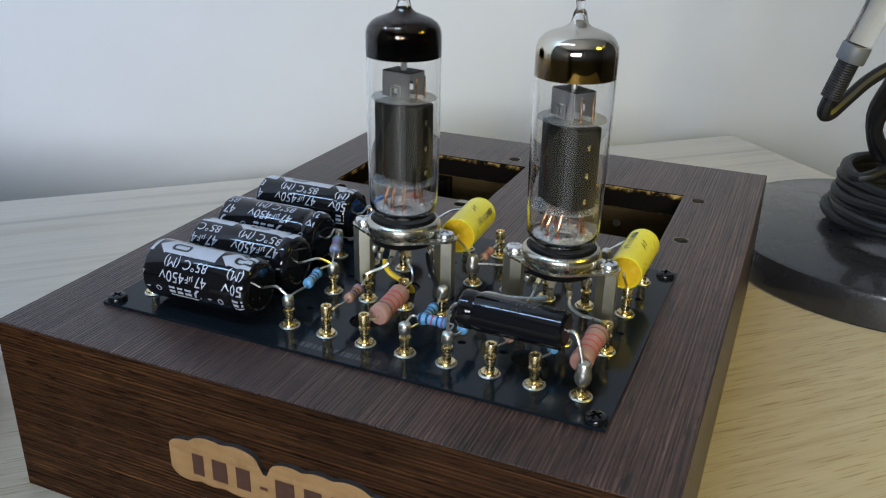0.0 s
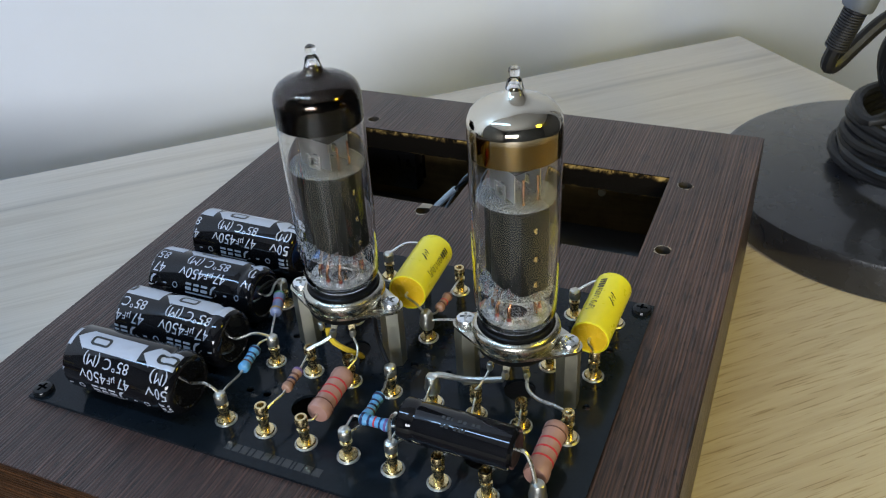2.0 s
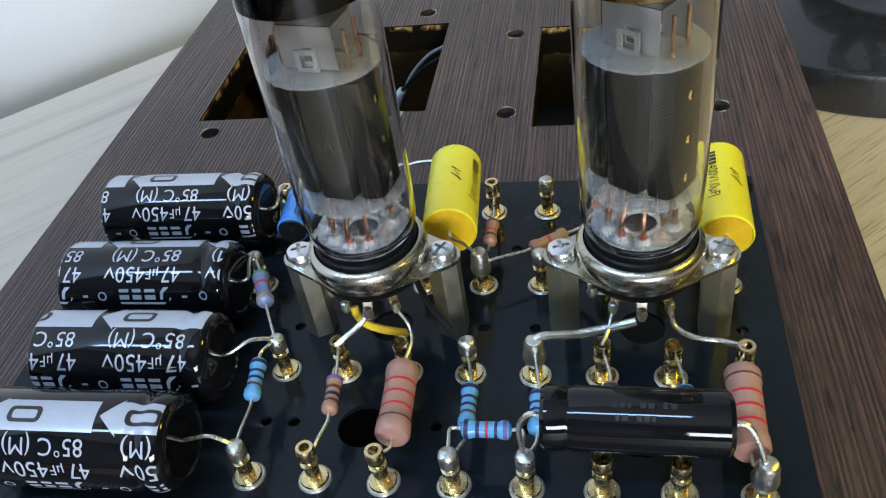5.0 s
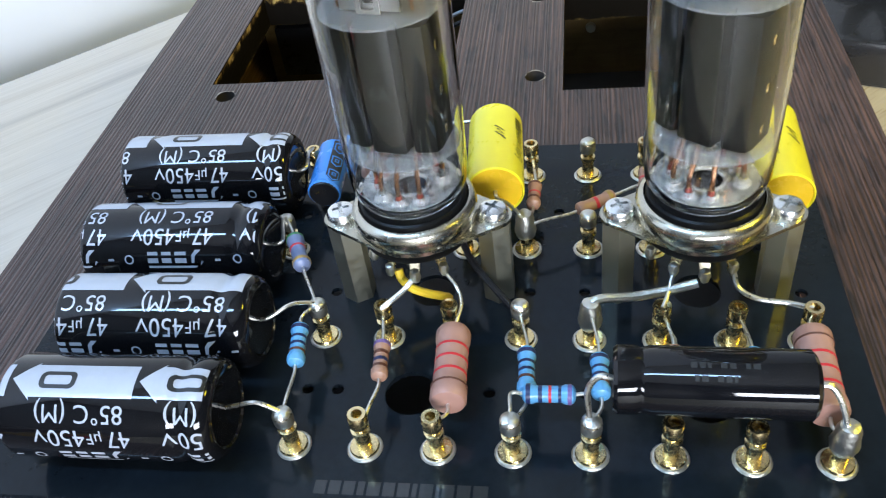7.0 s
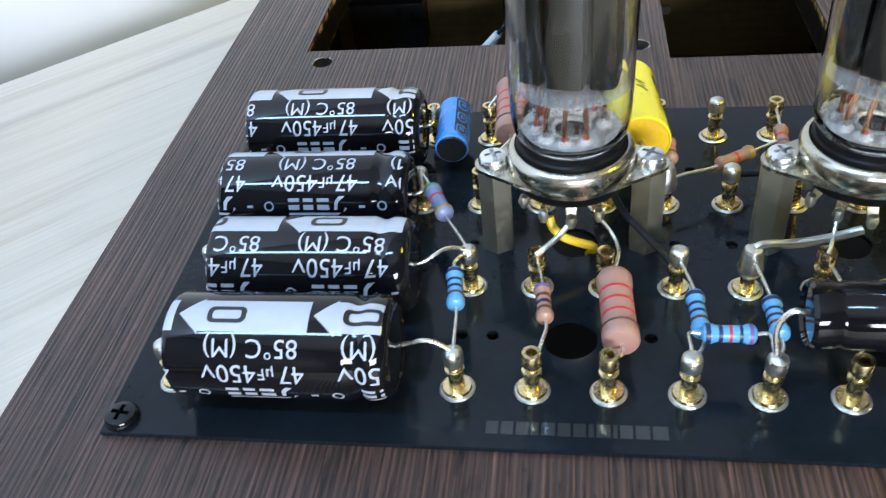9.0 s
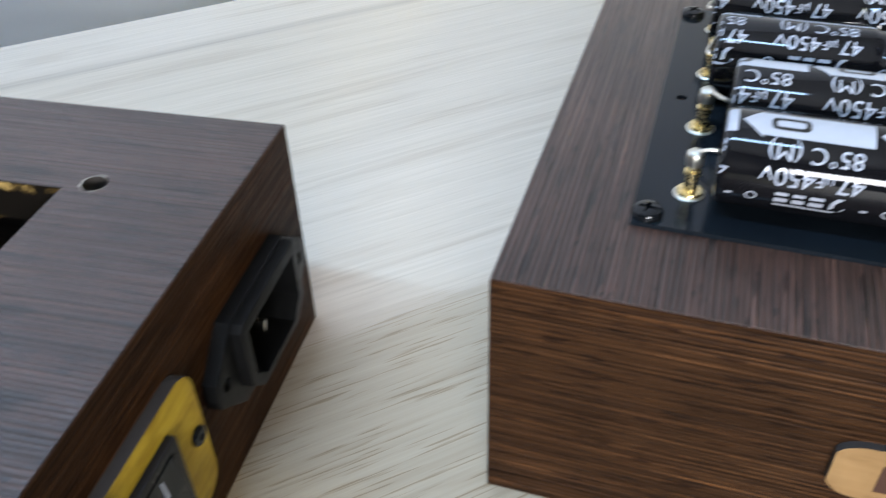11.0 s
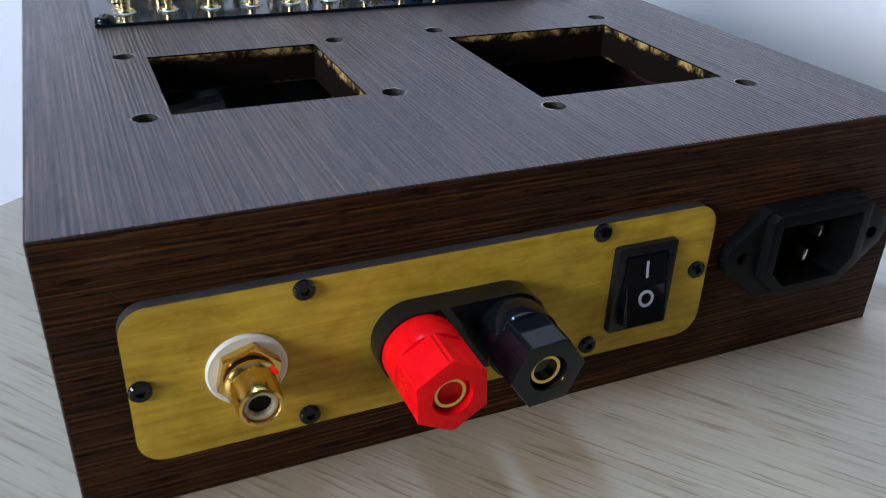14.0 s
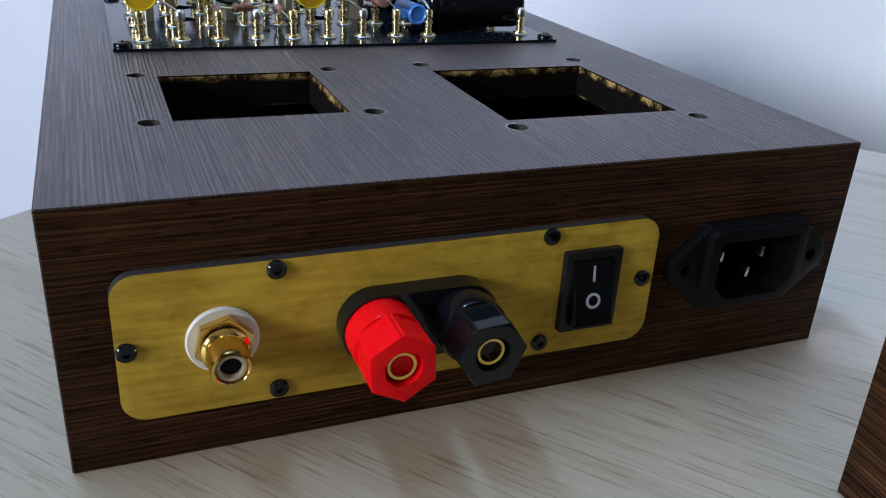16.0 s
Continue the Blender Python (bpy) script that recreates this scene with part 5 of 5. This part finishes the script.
    part("mark", ring, PRINT, s, "white O mark")
    i = thing("mains_inlet", "black three-pin mains inlet with metal pins", "power inlet", "rear sockets", spot(-4.95, 3.02))
    mouth = [(-1.25, 0.80), (-1.25, -0.42), (-0.82, -0.85), (0.82, -0.85), (1.25, -0.42), (1.25, 0.80)]
    wing = [(-2.5, 0.0), (-2.42, -0.34), (-2.2, -0.50), (-1.45, -1.15), (1.45, -1.15), (2.2, -0.50), (2.42, -0.34), (2.5, 0.0), (2.42, 0.34), (2.2, 0.50), (1.45, 1.15), (-1.45, 1.15), (-2.2, 0.50), (-2.42, 0.34)]
    part("flange", carved(prism(wing, 0.0, 0.32, 0.04), [prism(disc(x, 0, 0.17, 16), -1, 2) for x in (-2.02, 2.02)] + [prism(mouth, -1, 2)]), BLACK_MATT, i)
    shell = [(-1.53, 0.96), (-1.53, -0.55), (-1.02, -1.05), (1.02, -1.05), (1.53, -0.55), (1.53, 0.96), (1.39, 1.10), (-1.39, 1.10)]
    part("shell", carved(prism(shell, 0.30, 0.58, 0.06), [prism(mouth, 0.20, 2.0)]), BLACK_MATT, i)
    part("well", carved(prism([(x * 1.1, y * 1.1) for x, y in mouth], -1.35, 0.02), [prism(mouth, -1.2, 2.0)]), BLACK_MATT, i)
    for x, z, out in ((-0.68, 0.10, 0.0), (0.68, 0.10, 0.0), (0.0, -0.28, 0.28)):
        part("pin", box(x - 0.06, x + 0.06, z - 0.15, z + 0.15, -1.2, out, 0.03, 2), NICKEL, i, "bright metal pin")
    part("inlet_back", box(-1.4, 1.4, -1.0, 1.0, -2.2, -1.36, 0.1), BLACK, i)


def loose_cable(at):
    t = thing("loose_cable", "white insulated cable hanging inside the open case with a dark core", "cable", "", at @ cm(-1.7, 17.75, 2.6))
    part("sleeve", sweep([(-1.3, 0.0, -1.6), (-0.6, 0.0, -0.75), (0, 0, 0), (0.55, 0.02, 0.62), (1.02, 0.02, 1.12)], 0.15, 10, 6), WHITE_WIRE, t, "white insulation")
    part("core", sweep([(0.95, 0.02, 1.05), (1.35, -0.05, 1.45), (2.1, -0.35, 2.2), (2.9, -0.75, 2.75), (3.8, -1.1, 2.85)], 0.075, 8, 6), RUBBER, t, "dark conductor")
    part("core", sweep([(-0.9, -0.25, -1.6), (-0.2, -0.25, -0.75), (0.45, -0.20, 0.0), (0.95, -0.05, 0.85), (1.45, 0.05, 1.72), (2.3, 0.1, 2.5), (3.4, 0.1, 2.9)], 0.06, 8, 6), WIRE_GREY, t, "thin grey conductor")


AMP_A = Matrix()
CASE_A = cm(1.8, 9, 0, 0, 0, 0.4) @ cm(-1.8, -9, 0)
AMP_B = cm(-12.25, -19.40, 0, 0, 0, -84.85) @ cm(-SIZE_B[1], -SIZE_B[3], 0)
HOLES_A = [(-5.74, 1.32, 12.57, 18.15), (4.46, 8.75, 11.50, 17.40)]
SCREWS_A = [(-5.12, 11.87), (0.44, 12.10), (-5.12, 19.02), (0.46, 19.02), (3.70, 12.28), (9.46, 12.16), (3.65, 17.05), (9.43, 16.92)]
HOLES_B = [(-4.88, 0.47, 12.65, 18.26), (4.33, 8.80, 12.20, 16.77)]
SCREWS_B = [(-5.15, 11.80), (0.52, 11.80), (-5.15, 18.87), (0.48, 18.87), (3.68, 12.0), (9.35, 12.0), (3.68, 16.80), (9.35, 16.80)]
for place, box_at, size, cut, screws, words in ((AMP_A, CASE_A, SIZE_A, HOLES_A, SCREWS_A, "dark brown wooden amplifier case with two open rectangular cut-outs"), (AMP_B, AMP_B, SIZE_B, HOLES_B, SCREWS_B, "dark brown wooden amplifier case turned with its rear panel outwards")):
    case(box_at, size, cut, screws, words)
    nameplate(box_at, size[2])
    circuit_board(place)
    populate(place)
    rear(box_at, size[3])
loose_cable(AMP_A)
hookup(AMP_B, "loose_cable", "thick white insulated cable end lying inside the case", [(6.85, 10.72, 3.95), (7.5, 10.95, 3.95), (8.4, 11.1, 3.85), (9.4, 10.9, 3.5), (10.2, 10.2, 2.6), (10.3, 9.0, 1.4)], 0.38, WHITE_WIRE)

# ---- the lamp stand with its coiled cable ----


def lamp_stand():
    cx, cy, r = 18.35, 29.2, 8.95
    t = thing("lamp_stand", "round black lacquered lamp base with a slim post", "lamp", at=cm(cx, cy, 0))
    part("base", lathe([(0, 0), (r - 0.1, 0), (r, 0.12), (r, 1.55), (r - 0.08, 1.72), (r - 0.3, 1.80), (0, 1.86)], 96), LAMP_BLACK, t)
    part("post", lathe([(0.7, 1.84), (0.7, 2.2), (0.45, 2.4), (0.45, 30), (0, 30)], 24, Matrix.Translation((1.6, 0.6, 0))), LAMP_BLACK, t)
    arm = sweep([(1.6, 0.6, 29.5), (0.4, -2.0, 28.0), (-1.7, -5.2, 20.5), (-3.3, -5.65, 13.95), (-3.86, -5.6, 12.0)], 0.60, 24, 8)
    part("arm", arm, ACRYLIC, t, "clear acrylic tube")


def cable():
    pts = []
    random.seed(5)
    for k in range(76):
        a = k / 12 * 2 * math.pi + 2.2
        level = 2.5 + 2.4 * (k / 76) + random.uniform(-0.08, 0.08)
        rad = 4.0 - 0.55 * (k / 76) + random.uniform(-0.22, 0.22)
        pts.append((18.9 + rad * math.cos(a), 29.6 + rad * math.sin(a), level))
    pts += [(17.2, 28.2, 5.6), (16.2, 27.4, 7.4), (16.6, 26.6, 9.2), (17.4, 26.2, 9.6), (18.0, 26.8, 8.2), (17.6, 28.2, 6.2), (16.6, 28.3, 6.0), (15.9, 27.2, 8.2), (16.3, 26.0, 10.2), (16.2, 25.4, 10.9), (15.3, 24.9, 10.3), (14.5, 24.4, 9.4), (13.98, 24.0, 8.80), (13.70, 23.80, 8.72), (13.66, 23.70, 9.05), (13.80, 23.68, 9.6)]
    t = thing("coiled_cable", "thick black cable wound in loose coils on the lamp base", "cable")
    part("jacket", sweep(pts, 0.31, 10, 4), RUBBER, t)
    a, b = Vector((13.80, 23.68, 9.55)), Vector((14.32, 23.62, 11.45))
    m = along(a, b)
    prof = [(0.30, 0.0), (0.46, 0.02)]
    for k in range(15):
        z = 0.06 + k * 0.115
        prof += [(0.47, z), (0.47, z + 0.055), (0.39, z + 0.065), (0.39, z + 0.11)]
    relief = lathe(prof + [(0.40, 1.84), (0, 1.84)], 28, m)
    part("strain_relief", relief, RELIEF, t, "ribbed black strain relief")
    part("collar", lathe([(0.3, 1.78), (0.62, 1.80), (0.64, 1.86), (0.64, 2.50), (0.60, 2.56), (0.3, 2.58)], 32, m), GREY_RING, t, "smooth grey collar")


lamp_stand()
cable()
